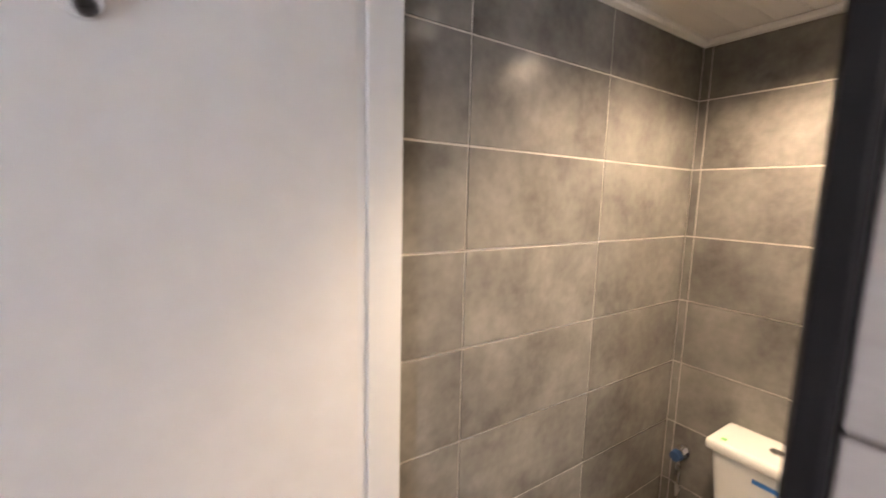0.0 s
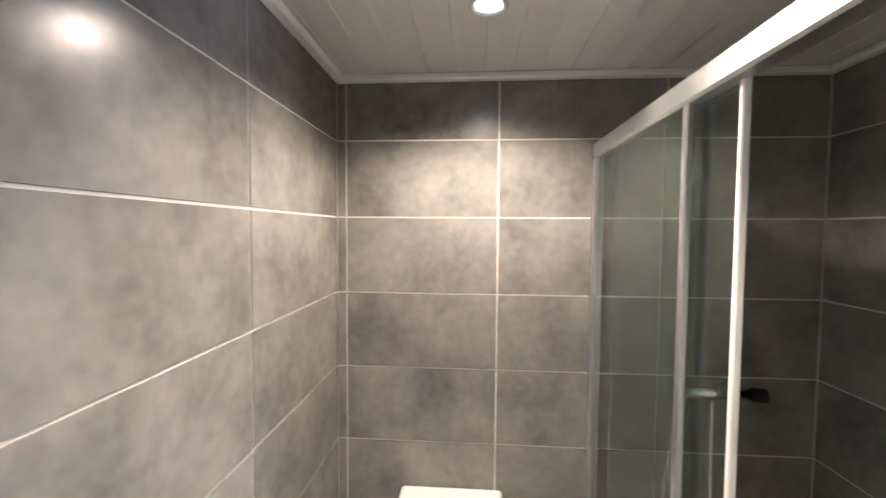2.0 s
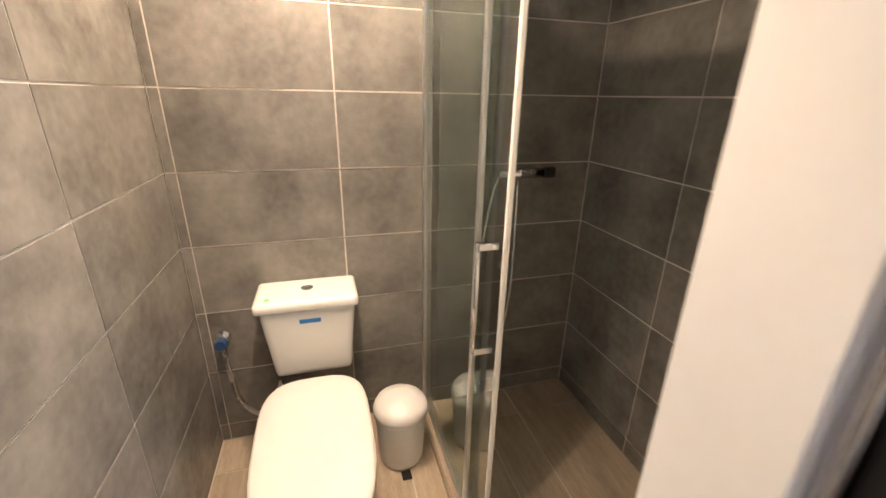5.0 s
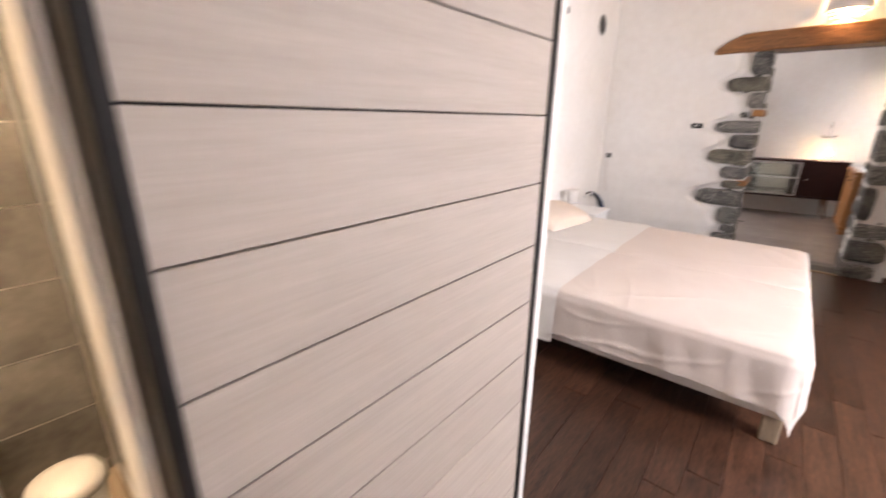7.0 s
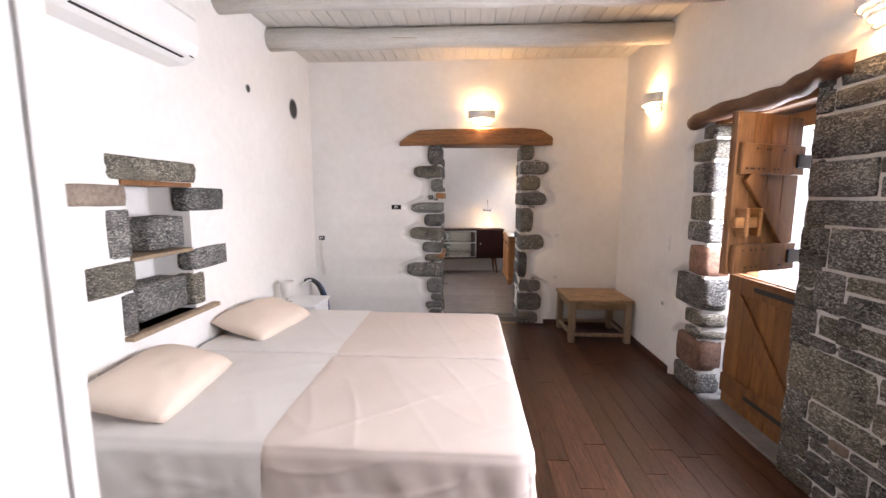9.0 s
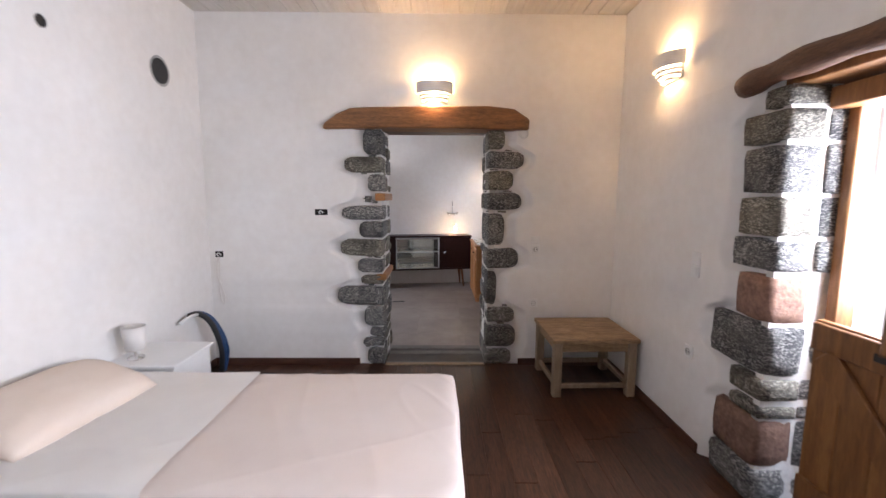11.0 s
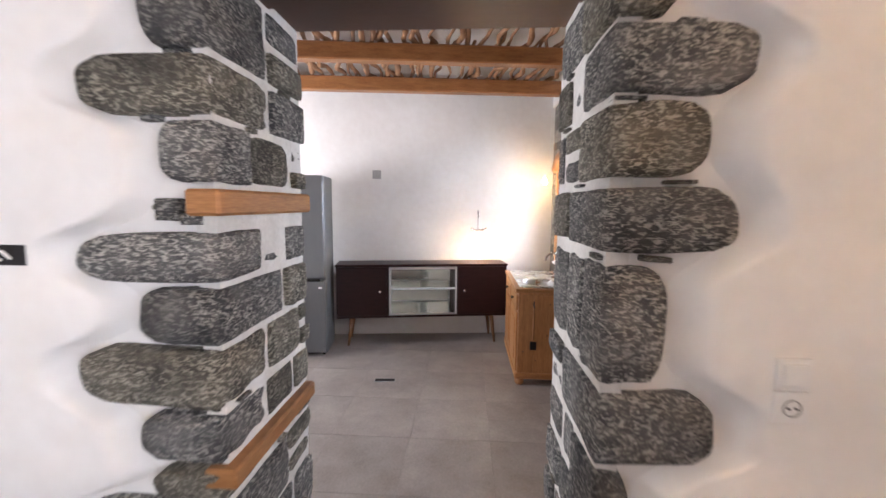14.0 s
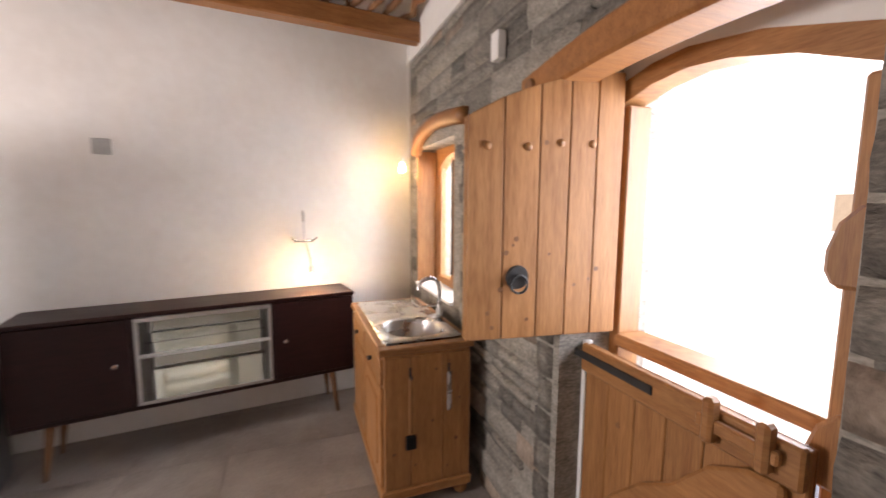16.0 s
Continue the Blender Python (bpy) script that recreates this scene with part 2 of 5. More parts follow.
BLUE_HOSE = surface("blue_conduit", (0.012, 0.04, 0.11), (0.03, 0.08, 0.2), 8, 0.45, 0.1, 40)
BLUE = surface("blue_sticker", (0.03, 0.17, 0.55), (0.05, 0.22, 0.62), 8, 0.5, 0, 40)
GREEN = surface("green_sticker", (0.2, 0.6, 0.15), (0.25, 0.68, 0.2), 8, 0.5, 0, 40)
TEAL = surface("teal_paint", (0.02, 0.25, 0.28), (0.04, 0.36, 0.38), 5, 0.45, 0.05, 40)
GREY_PLASTIC = surface("grey_plastic", (0.3, 0.3, 0.29), (0.4, 0.4, 0.39), 4, 0.5, 0, 40)
EARTH = surface("courtyard_paving", (0.5, 0.47, 0.43), (0.66, 0.63, 0.58), 1.2, 0.9, 0.2, 20)
OUTSIDE_WALL = surface("limewashed_wall", (0.8, 0.78, 0.75), (0.88, 0.87, 0.85), 1.0, 0.9, 0.1, 15)
GLASS = clear("clear_glass", (0.93, 0.97, 0.95))
SHOWER_GLASS = clear("green_tinted_glass", (0.8, 0.9, 0.85))
MIRROR = surface("mirror_back", (0.8, 0.8, 0.78), (0.85, 0.85, 0.83), 2, 0.05, 0, 20, metal=1, rough_var=0.03)
BULB = glow("bulb_glow", (1, 0.62, 0.25), 60)
DOWNLIGHT = glow("downlight_glow", (1, 0.85, 0.65), 14)
SCONCE_GLOW = glow("sconce_bulb_glow", (1, 0.7, 0.35), 25)


# ---- building helpers ----
def link_mesh(name, bm, material, smooth=False):
    me = bpy.data.meshes.new(name)
    bm.normal_update()
    bm.to_mesh(me)
    bm.free()
    me.materials.append(material)
    if smooth:
        for p in me.polygons:
            p.use_smooth = True
    return new(name, me)


def part(name, bm, material, parent, label="", smooth=False):
    """One mesh under a thing or a part, built in the thing's own space."""
    ob = link_mesh(name, bm, material, smooth)
    ob.parent = parent
    return tagged(ob, label) if label else ob


def thing(name, label, category, m=None, group="", kind=""):
    ob = tagged(new(name), label, category, group, kind)
    ob.matrix_world = m or Matrix()
    return ob


def block(x0, x1, y0, y1, z0, z1, bevel=0.004, bm=None, seg=1):
    bm = bm or bmesh.new()
    made = bmesh.ops.create_cube(bm, size=1)["verts"]
    for v in made:
        v.co = ((x0 + x1) / 2 + v.co.x * (x1 - x0), (y0 + y1) / 2 + v.co.y * (y1 - y0), (z0 + z1) / 2 + v.co.z * (z1 - z0))
    if bevel:
        edges = list({e for v in made for e in v.link_edges})
        bmesh.ops.bevel(bm, geom=edges, offset=bevel, segments=seg, affect="EDGES", profile=0.6)
    return bm


def rod(a, b, r0, r1=None, sides=16, bm=None):
    """A round bar from a to b."""
    bm = bm or bmesh.new()
    a, b = Vector(a), Vector(b)
    m = Matrix.Translation((a + b) / 2) @ (b - a).to_track_quat("Z", "Y").to_matrix().to_4x4()
    bmesh.ops.create_cone(bm, cap_ends=True, segments=sides, radius1=r0, radius2=r0 if r1 is None else r1, depth=(b - a).length, matrix=m)
    return bm


def tube(points, radius, sides=8, bm=None):
    """A bent pipe through points; radius is a number or one for each point."""
    bm = bm or bmesh.new()
    pts = [Vector(p) for p in points]
    rings = []
    for i, p in enumerate(pts):
        d = (pts[min(i + 1, len(pts) - 1)] - pts[max(i - 1, 0)]).normalized()
        side = d.cross(Vector((0, 0, 1)))
        side = side.normalized() if side.length > 0.05 else d.cross(Vector((0, 1, 0))).normalized()
        up = side.cross(d).normalized()
        r = radius[i] if isinstance(radius, (list, tuple)) else radius
        rings.append([bm.verts.new(p + r * (math.cos(a) * side + math.sin(a) * up)) for a in (2 * math.pi * k / sides for k in range(sides))])
    for q, w in zip(rings, rings[1:]):
        for k in range(sides):
            bm.faces.new((q[k], q[(k + 1) % sides], w[(k + 1) % sides], w[k]))
    bm.faces.new(rings[0][::-1])
    bm.faces.new(rings[-1])
    return bm


def smooth_path(points, steps=6):
    """Catmull-Rom points through the given ones."""
    p = [Vector(q) for q in points]
    p = [2 * p[0] - p[1]] + p + [2 * p[-1] - p[-2]]
    out = []
    for a, b, c, d in zip(p, p[1:], p[2:], p[3:]):
        for k in range(steps):
            t = k / steps
            out.append(0.5 * (2 * b + (c - a) * t + (2 * a - 5 * b + 4 * c - d) * t * t + (3 * b - a - 3 * c + d) * t ** 3))
    return out + [p[-2]]


def prism(outline, axis, lo, hi, bevel=0.0):
    """A solid with the given outline, drawn out along one axis."""
    bm = bmesh.new()
    put = {"x": lambda u, v, w: (w, u, v), "y": lambda u, v, w: (u, w, v), "z": lambda u, v, w: (u, v, w)}[axis]
    a = [bm.verts.new(put(u, v, lo)) for u, v in outline]
    b = [bm.verts.new(put(u, v, hi)) for u, v in outline]
    bm.faces.new(a), bm.faces.new(b[::-1])
    for k in range(len(a)):
        j = (k + 1) % len(a)
        bm.faces.new((a[j], a[k], b[k], b[j]))
    bmesh.ops.recalc_face_normals(bm, faces=bm.faces)
    if bevel:
        bmesh.ops.bevel(bm, geom=[e for e in bm.edges if e.is_manifold and e.calc_face_angle(0) > 0.5], offset=bevel, segments=1, affect="EDGES")
    return bm


def lathe(profile, sides=24, bm=None, centre=(0, 0)):
    """A turned shape from (radius, height) pairs."""
    bm = bm or bmesh.new()
    rings = [[bm.verts.new((centre[0] + r * math.cos(2 * math.pi * k / sides), centre[1] + r * math.sin(2 * math.pi * k / sides), z)) for k in range(sides)] for r, z in profile]
    for a, b in zip(rings, rings[1:]):
        for k in range(sides):
            bm.faces.new((a[k], a[(k + 1) % sides], b[(k + 1) % sides], b[k]))
    bm.faces.new(rings[0][::-1]), bm.faces.new(rings[-1])
    return bm


def setting(name, bm, material, label, category, smooth=False):
    return tagged(link_mesh(name, bm, material, smooth), label, category, kind="structure")


# stones: a few shared shapes, each about one metre, scaled for each stone
def stone_mesh(seed, material, name="stone", cuts=3, power=16.0, blunt=0):
    """A dressed block with softened, uneven edges; blunt (+1 or -1) rounds one end of its length."""
    rng = random.Random(seed)
    off = Vector((rng.uniform(0, 50), rng.uniform(0, 50), seed))
    bm = bmesh.new()
    bmesh.ops.create_cube(bm, size=1)
    bmesh.ops.subdivide_edges(bm, edges=bm.edges[:], cuts=cuts, use_grid_fill=True)
    for v in bm.verts:
        q = v.co * 2
        big = max(abs(q.x), abs(q.y), abs(q.z))
        v.co *= big / (abs(q.x) ** power + abs(q.y) ** power + abs(q.z) ** power) ** (1 / power)
        if blunt and q.x * blunt > 0:
            f = q.x * blunt
            v.co.z *= 1 - 0.26 * f ** 5
            v.co.x -= blunt * 0.05 * f * abs(q.z) ** 3
        bump = 0.04 * noise.noise_vector(v.co * 2.6 + off)
        v.co += Vector((bump.x * 0.35, bump.y * 0.8, bump.z))
    me = bpy.data.meshes.new(name)
    bm.normal_update()
    bm.to_mesh(me)
    bm.free()
    me.materials.append(material)
    for f in me.polygons:
        f.use_smooth = True
    return me


BASALT = [stone_mesh(k, STONE if k % 3 else OLIVE_STONE) for k in range(9)]
QUOIN_EAST = [stone_mesh(70 + k, STONE if k % 4 else OLIVE_STONE, cuts=6, power=26, blunt=1) for k in range(6)]
QUOIN_WEST = [stone_mesh(80 + k, STONE if k % 4 else OLIVE_STONE, cuts=6, power=26, blunt=-1) for k in range(6)]
REVEAL = [stone_mesh(90 + k, STONE if k % 3 else OLIVE_STONE, cuts=4) for k in range(7)]
REDS = [stone_mesh(20 + k, RED_STONE) for k in range(3)]
TANS = [stone_mesh(30 + k, TAN_STONE) for k in range(3)]
SCHISTS = [stone_mesh(40 + k, SCHIST, cuts=1, power=20) for k in range(9)] + [stone_mesh(60, TAN_STONE, cuts=1, power=20)]


def stone(mesh, x0, x1, y0, y1, z0, z1, parent, tilt=0.0):
    ob = new("stone", mesh)
    ob.parent = parent
    ob.matrix_world = pose((x0 + x1) / 2, (y0 + y1) / 2, (z0 + z1) / 2, 0, tilt, 0) @ Matrix.Diagonal((x1 - x0, y1 - y0, (z1 - z0) * 1.01, 1))
    return ob


def rubble(parent, axis, at, a0, a1, z0, z1, rng, meshes, tall=(0.09, 0.26), wide=(0.16, 0.5), joint=0.022, proud=0.02, holes=(), inward=1):
    """Courses of uneven stones over a strip of wall; axis is the wall's normal."""
    z = z0
    while z < z1 - 0.03:
        h = min(rng.uniform(*tall), z1 - z)
        if z1 - z - h < 0.05:
            h = z1 - z
        a = a0 - rng.uniform(0, 0.1)
        while a < a1 - 0.03:
            w = rng.uniform(*wide) * (0.7 + 0.6 * h / tall[1])
            lo, hi = max(a, a0), min(a + w, a1)
            a += w
            if hi - lo < 0.045:
                continue
            rows = [(z, z + h)]
            if h > 0.15 and rng.random() < 0.42:
                cut = z + h * rng.uniform(0.35, 0.65)
                rows = [(z, cut), (cut, z + h)]
            for lo_z, hi_z in rows:
                mid = ((lo + hi) / 2, (lo_z + hi_z) / 2)
                if any(p - (hi - lo) * 0.3 < mid[0] < q + (hi - lo) * 0.3 and r - (hi_z - lo_z) * 0.2 < mid[1] < s_ + (hi_z - lo_z) * 0.2 for p, q, r, s_ in holes):
                    continue
                out = proud + rng.uniform(-0.008, 0.012)
                d0, d1 = (at - 0.08 * inward, at + out * inward)
                d0, d1 = min(d0, d1), max(d0, d1)
                j = joint * rng.uniform(0.6, 1.4) / 2
                lo_, hi_, a_z, b_z = lo + j, hi - j, lo_z + j, hi_z - j
                args = (d0, d1, lo_, hi_, a_z, b_z) if axis == "x" else (lo_, hi_, d0, d1, a_z, b_z)
                stone(rng.choice(meshes), *args, parent, rng.uniform(-1.5, 1.5) if axis == "y" else 0)
        z += h

# ---- the large structure ----
XL, XR, YW, YB, TOP = 1.85, -2.03, -5.69, -6.3, 3.3
K = -0.1
KX, KT = -1.58, 3.3
SKEW = 6.5
KM = pose(-1.55, -10.27, 0, 0, 0, SKEW)


def grid_wall(name, axis, lo, hi, spans, label):
    """A wall of solid pieces, given as (a0, a1, z0, z1) strips round its openings."""
    bm = bmesh.new()
    for a0, a1, z0, z1 in spans:
        if axis == "x":
            block(lo, hi, a0, a1, z0, z1, 0, bm)
        else:
            block(a0, a1, lo, hi, z0, z1, 0, bm)
    return setting(name, bm, PLASTER, label, "wall")


setting("ground", block(-60, 60, -60, 60, -0.4, -0.24, 0), EARTH, "pale stone paving of the courtyard outside", "ground")
setting("floor_base", block(XR - 0.7, XL + 0.4, YW - 0.03, 1.1, -0.2, -0.003, 0), DARK_TRIM, "dark underfloor below the bedroom boards", "floor")
setting("ceiling", block(XR - 0.7, XL + 0.4, YB + 0.02, 1.1, TOP, TOP + 0.1, 0), WHITEWASH, "whitewashed board ceiling above round beams", "ceiling")
# niche in the wall behind the beds
NY0, NY1, NZ0, NZ1 = -3.3, -2.75, 0.82, 1.72
grid_wall("wall_east", "x", XL, XL + 0.4, [(YB, NY0, -0.2, TOP), (NY1, -0.9, -0.2, TOP), (NY0, NY1, -0.2, NZ0), (NY0, NY1, NZ1, TOP)], "rough white plastered wall behind the beds")
setting("niche_back", block(XL + 0.3, XL + 0.4, NY0, NY1, NZ0, NZ1, 0), PLASTER, "grey white plaster back of the wall niche", "wall")
grid_wall("wall_north", "y", 0.8, 1.1, [(XR - 0.1, 0.318, -0.2, TOP)], "smooth white end wall beside the bathroom opening")
# wall between bedroom and kitchen: a recessed core and a plaster skin cut in waves round the stones
DX0, DX1, DZ = -0.81, 0.19, 2.32
SKIN = 0.062
core = bmesh.new()
for x0, x1, z0, z1 in ((DX1 + 0.02, XL, -0.2, TOP), (XR, DX0 - 0.02, -0.2, TOP), (DX0 - 0.02, DX1 + 0.02, DZ + 0.1, TOP)):
    block(x0, x1, YB, YW - SKIN, z0, z1, 0, core)
wall_south = setting("wall_south", core, PLASTER, "white plastered wall with a stone-edged doorway to the kitchen", "wall")
LEFT_Q = [(0.37, 2.28, 2.04), (0.55, 2.03, 1.875), (0.33, 1.865, 1.70), (0.585, 1.57, 1.43), (0.42, 1.42, 1.26), (0.605, 1.25, 1.08), (0.44, 1.06, 0.92), (0.41, 0.90, 0.805), (0.645, 0.79, 0.60), (0.385, 0.585, 0.39), (0.33, 0.375, 0.285), (0.40, 0.27, 0.185), (0.36, 0.165, 0.0)]
RIGHT_Q = [(-0.96, 2.28, 2.1), (-1.145, 2.08, 1.92), (-1.045, 1.905, 1.72), (-1.13, 1.70, 1.53), (-0.97, 1.50, 1.19), (-1.115, 1.165, 0.97), (-0.905, 0.94, 0.61), (-1.09, 0.58, 0.43), (-1.105, 0.40, 0.18), (-1.065, 0.155, 0.0)]


def wave(courses, z, sign, gap=0.042, reach=0.065):
    """How far the bare stone and its margin go at height z, softened."""
    total = weight = 0.0
    for k in range(-10, 11):
        zz = z + reach * k / 10
        out = courses[0][0] if zz > courses[0][1] else courses[-1][0]
        for x, hi, lo in courses:
            if lo - 0.015 <= zz <= hi + 0.015:
                out = x
        w = 1 - abs(k) / 12
        total, weight = total + w * out, weight + w
    return total / weight + sign * gap


def skin_strip(name, edge, far, top, bottom, sign, at, axis, label, depth=SKIN, face=1):
    """Plaster skin from the far end of the wall to a waved edge, which rolls back to the core."""
    bm = bmesh.new()
    rows = []
    steps = int((top - bottom) / 0.018)
    for i in range(steps + 1):
        z = bottom + (top - bottom) * i / steps
        b = edge(z)
        cols = [(far, 0), (b + sign * 0.085, 0), (b + sign * 0.066, 0.003), (b + sign * 0.05, 0.013), (b + sign * 0.02, depth * 0.82), (b - sign * 0.02, depth)]
        rows.append([bm.verts.new((u, at - face * d, z) if axis == "y" else (at - face * d, u, z)) for u, d in cols])
    for p, q in zip(rows, rows[1:]):
        for k in range(5):
            bm.faces.new((p[k], p[k + 1], q[k + 1], q[k]))
    bmesh.ops.recalc_face_normals(bm, faces=bm.faces)
    return setting(name, bm, PLASTER, label, "wall", True)


skin_strip("plaster_skin_1", lambda z: wave(LEFT_Q, z, 1), XL, 2.3, 0, 1, YW, "y", "white plaster ending in waves beside bare doorway stones")
skin_strip("plaster_skin_2", lambda z: wave(RIGHT_Q, z, -1), XR, 2.3, 0, -1, YW, "y", "white plaster ending in waves beside bare doorway stones")
setting("plaster_skin_3", block(XR, XL, YW - SKIN, YW, 2.3, TOP, 0), PLASTER, "white plaster above the kitchen doorway lintel", "wall")

rng = random.Random(5)


def jamb(courses, inner, sign, parent, rng, front, back):
    for k, (outer, hi, lo) in enumerate(courses):
        split = rng.uniform(0.2, 0.42)
        x0, x1 = sorted((inner + sign * rng.uniform(-0.012, 0.012), outer))
        mesh = rng.choice(QUOIN_EAST if sign > 0 else QUOIN_WEST)
        stone(mesh, x0, x1, front - split, front + 0.012 - SKIN * 0.35, lo + 0.004, hi - 0.004, parent, rng.uniform(-1.5, 1.5))
        y = front - split - 0.012
        while y > back + 0.05:
            d = min(rng.uniform(0.12, 0.3), y - back)
            parts = [(lo, hi)] if hi - lo < 0.15 or rng.random() < 0.6 else [(lo, (lo + hi) / 2 - 0.01), ((lo + hi) / 2 + 0.01, hi)]
            for a, b in parts:
                x0, x1 = sorted((inner + sign * rng.uniform(-0.012, 0.014), inner + sign * 0.2))
                stone(rng.choice(REVEAL), x0, x1, y - d, y, a + 0.006, b - 0.006, parent)
            y -= d + 0.018


jambs = setting("door_jamb_mortar", block(DX1 + 0.013, DX1 + 0.07, YB, YW - 0.042, 0, DZ, 0, block(DX0 - 0.07, DX0 - 0.013, YB, YW - 0.042, 0, DZ, 0)), MORTAR, "white lime mortar between grey doorway stones", "doorway")
jamb(LEFT_Q, DX1, 1, jambs, rng, YW, YB - 0.01)
jamb(RIGHT_Q, DX0, -1, jambs, rng, YW, YB - 0.01)
chips = random.Random(17)
for courses, sign, inner in ((LEFT_Q, 1, DX1), (RIGHT_Q, -1, DX0)):
    for (_, _, z), (_, top, _) in zip(courses, courses[1:]):
        if chips.random() < 0.6:
            h, w = chips.uniform(0.009, 0.017), chips.uniform(0.03, 0.08)
            x = inner + sign * chips.uniform(0.05, 0.2)
            m = (z + top) / 2
            stone(chips.choice(BASALT), x - w / 2, x + w / 2, YW - 0.09, YW - 0.035, m - h / 2, m + h / 2, jambs, chips.uniform(-6, 6))
            y = chips.uniform(YB + 0.1, YW - 0.1)
            stone(chips.choice(BASALT), *sorted((inner - sign * 0.002, inner + sign * 0.05)), y - w / 2, y + w / 2, m - h / 2, m + h / 2, jambs)
part("tie_beam", block(0.165, 0.26, YB + 0.0, YW + 0.005, 1.615, 1.685, 0.008), PINE_X, jambs, "pale pine timber set in the stones")
part("tie_beam", block(0.165, 0.26, YB + 0.0, YW - 0.01, 0.845, 0.905, 0.008), PINE_X, jambs, "pale pine timber set in the stones")
for x0, x1, z0, z1 in ((0.30, 0.36, 1.60, 1.66), (0.24, 0.29, 1.59, 1.62), (0.3, 0.34, 1.07, 1.085)):
    stone(BASALT[2], x0, x1, YW - 0.12, YW - 0.02, z0, z1, jambs)

# doorway lintel: a sawn old beam with sloping shoulders, two more boards behind it
lint = thing("door_lintel", "thick varnished old timber lintel over the stone doorway", "lintel", kind="structure")
outline = [(u, v + 0.125) for u, v in ((-1.165, 2.14), (-1.17, 2.235), (-1.03, 2.325), (-0.8, 2.35), (-0.3, 2.345), (0.3, 2.335), (0.47, 2.325), (0.6, 2.27), (0.715, 2.185), (0.72, 2.14), (0.2, 2.155), (-0.5, 2.15))]
part("beam_front", prism(outline, "y", YW - 0.2, YW + 0.055, 0.012), OAK, lint)
part("beam_middle", block(-1.0, 0.5, YW - 0.39, YW - 0.21, 2.29, 2.42, 0.01), DARK_TRIM, lint)
part("beam_back", block(-1.0, 0.5, YB - 0.01, YW - 0.4, 2.31, 2.45, 0.01), DARK_TRIM, lint)

# west wall of the bedroom: stone-edged half door, unseen opening added further back
BY0, BY1, BZ = -3.83, -2.9, 2.2
west = bmesh.new()
for y0, y1, z0, z1 in ((YB, BY0 - 0.02, -0.2, TOP), (BY0 - 0.02, BY1 + 0.02, BZ + 0.12, TOP), (BY1 + 0.02, -2.05, -0.2, TOP), (-2.05, -1.5, -0.2, 0.9), (-2.05, -1.5, 2.2, TOP), (-1.5, 1.1, -0.2, TOP)):
    block(XR - 0.5, XR - SKIN, y0, y1, z0, z1, 0, west)
block(XR - 0.5, XR - SKIN, BY0, BY1, -0.2, -0.02, 0, west)
wall_west = setting("wall_west", west, PLASTER, "thick white plastered wall with a stone-edged door", "wall")
FAR_Q = [(-3.98, 2.2, 2.1), (-4.12, 2.09, 1.93), (-4.09, 1.92, 1.67), (-4.1, 1.66, 1.45), (-4.13, 1.44, 1.27), (-4.06, 1.25, 1.0), (-4.25, 0.99, 0.72), (-4.06, 0.7, 0.58), (-4.05, 0.55, 0.48), (-4.16, 0.47, 0.2), (-4.17, 0.19, 0.0)]
skin_strip("plaster_skin_4", lambda z: wave(FAR_Q, z, -1, 0.03), YW, 2.3, 0, -1, XR, "x", "white plaster ending in waves beside the door stones")
setting("plaster_skin_5", block(XR - SKIN, XR, YW, -2.55, 2.3, TOP, 0), PLASTER, "white plaster above the old door lintel", "wall")
setting("plaster_skin_6", block(XR - SKIN, XR, -2.55, 0.8, 2.36, TOP, 0), PLASTER, "white plaster above the bare rubble stones", "wall")
far_jamb = setting("far_jamb_mortar", block(XR - 0.36, XR - 0.03, BY0 - 0.06, BY0 - 0.012, 0, BZ, 0), MORTAR, "white mortar of the door reveal", "doorway")
for outer, hi, lo in FAR_Q:
    red = lo in (0.2, 1.0)
    x = XR - 0.012
    stone(rng.choice(REDS if red else BASALT), x - 0.2, x + rng.uniform(0, 0.012), outer, BY0 + rng.uniform(-0.01, 0.015), lo + 0.004, hi - 0.004, far_jamb)
    stone(rng.choice(BASALT + TANS), x - 0.38, x - 0.215, BY0 - 0.1, BY0 + rng.uniform(-0.015, 0.01), lo + 0.004, hi - 0.004, far_jamb)
near_wall = setting("rubble_wall_1", block(XR - SKIN, XR - 0.012, BY1, -2.07, 0, 2.36, 0), MORTAR, "grey rubble stone wall with pale lime mortar", "wall")

# bathroom shell
BX, BL, BR, BT = 1.89, 0.91, -0.84, 2.33
setting("bath_wall_east", block(BX + 0.003, BX + 0.1, -0.92, 1.1, -0.1, 2.5, 0), GROUT, "pale grout of the tiled bathroom wall", "wall")
setting("bath_wall_north", block(0.44, BX, BL + 0.003, 1.1, -0.1, 2.5, 0), GROUT, "pale grout of the tiled bathroom wall", "wall")
setting("bath_wall_south", block(0.441, BX, -0.885, BR - 0.003, -0.1, 2.5, 0), GROUT, "pale grout of the tiled shower wall", "wall")
setting("bath_wall_south_outer", block(0.325, BX, -0.92, -0.89, 0, TOP, 0), PLASTER, "white plastered outside of the bathroom", "wall")
setting("bath_wall_west", block(0.33, 0.44, -0.888, 0.062, 0, TOP, 0), PLASTER, "white plastered wall beside the bathroom opening", "wall")
setting("bath_wall_header", block(0.33, 0.44, 0.062, 0.8, 2.3, TOP, 0), PLASTER, "white plastered wall over the bathroom opening", "wall")
bm = block(0.44, BX, BR, BL, BT + 0.006, BT + 0.05, 0)
for k in range(18):
    block(0.44, BX, BR + 0.1 * k + 0.0004, min(BR + 0.1 * k + 0.0996, BL), BT - 0.004, BT + 0.006, 0.001, bm)
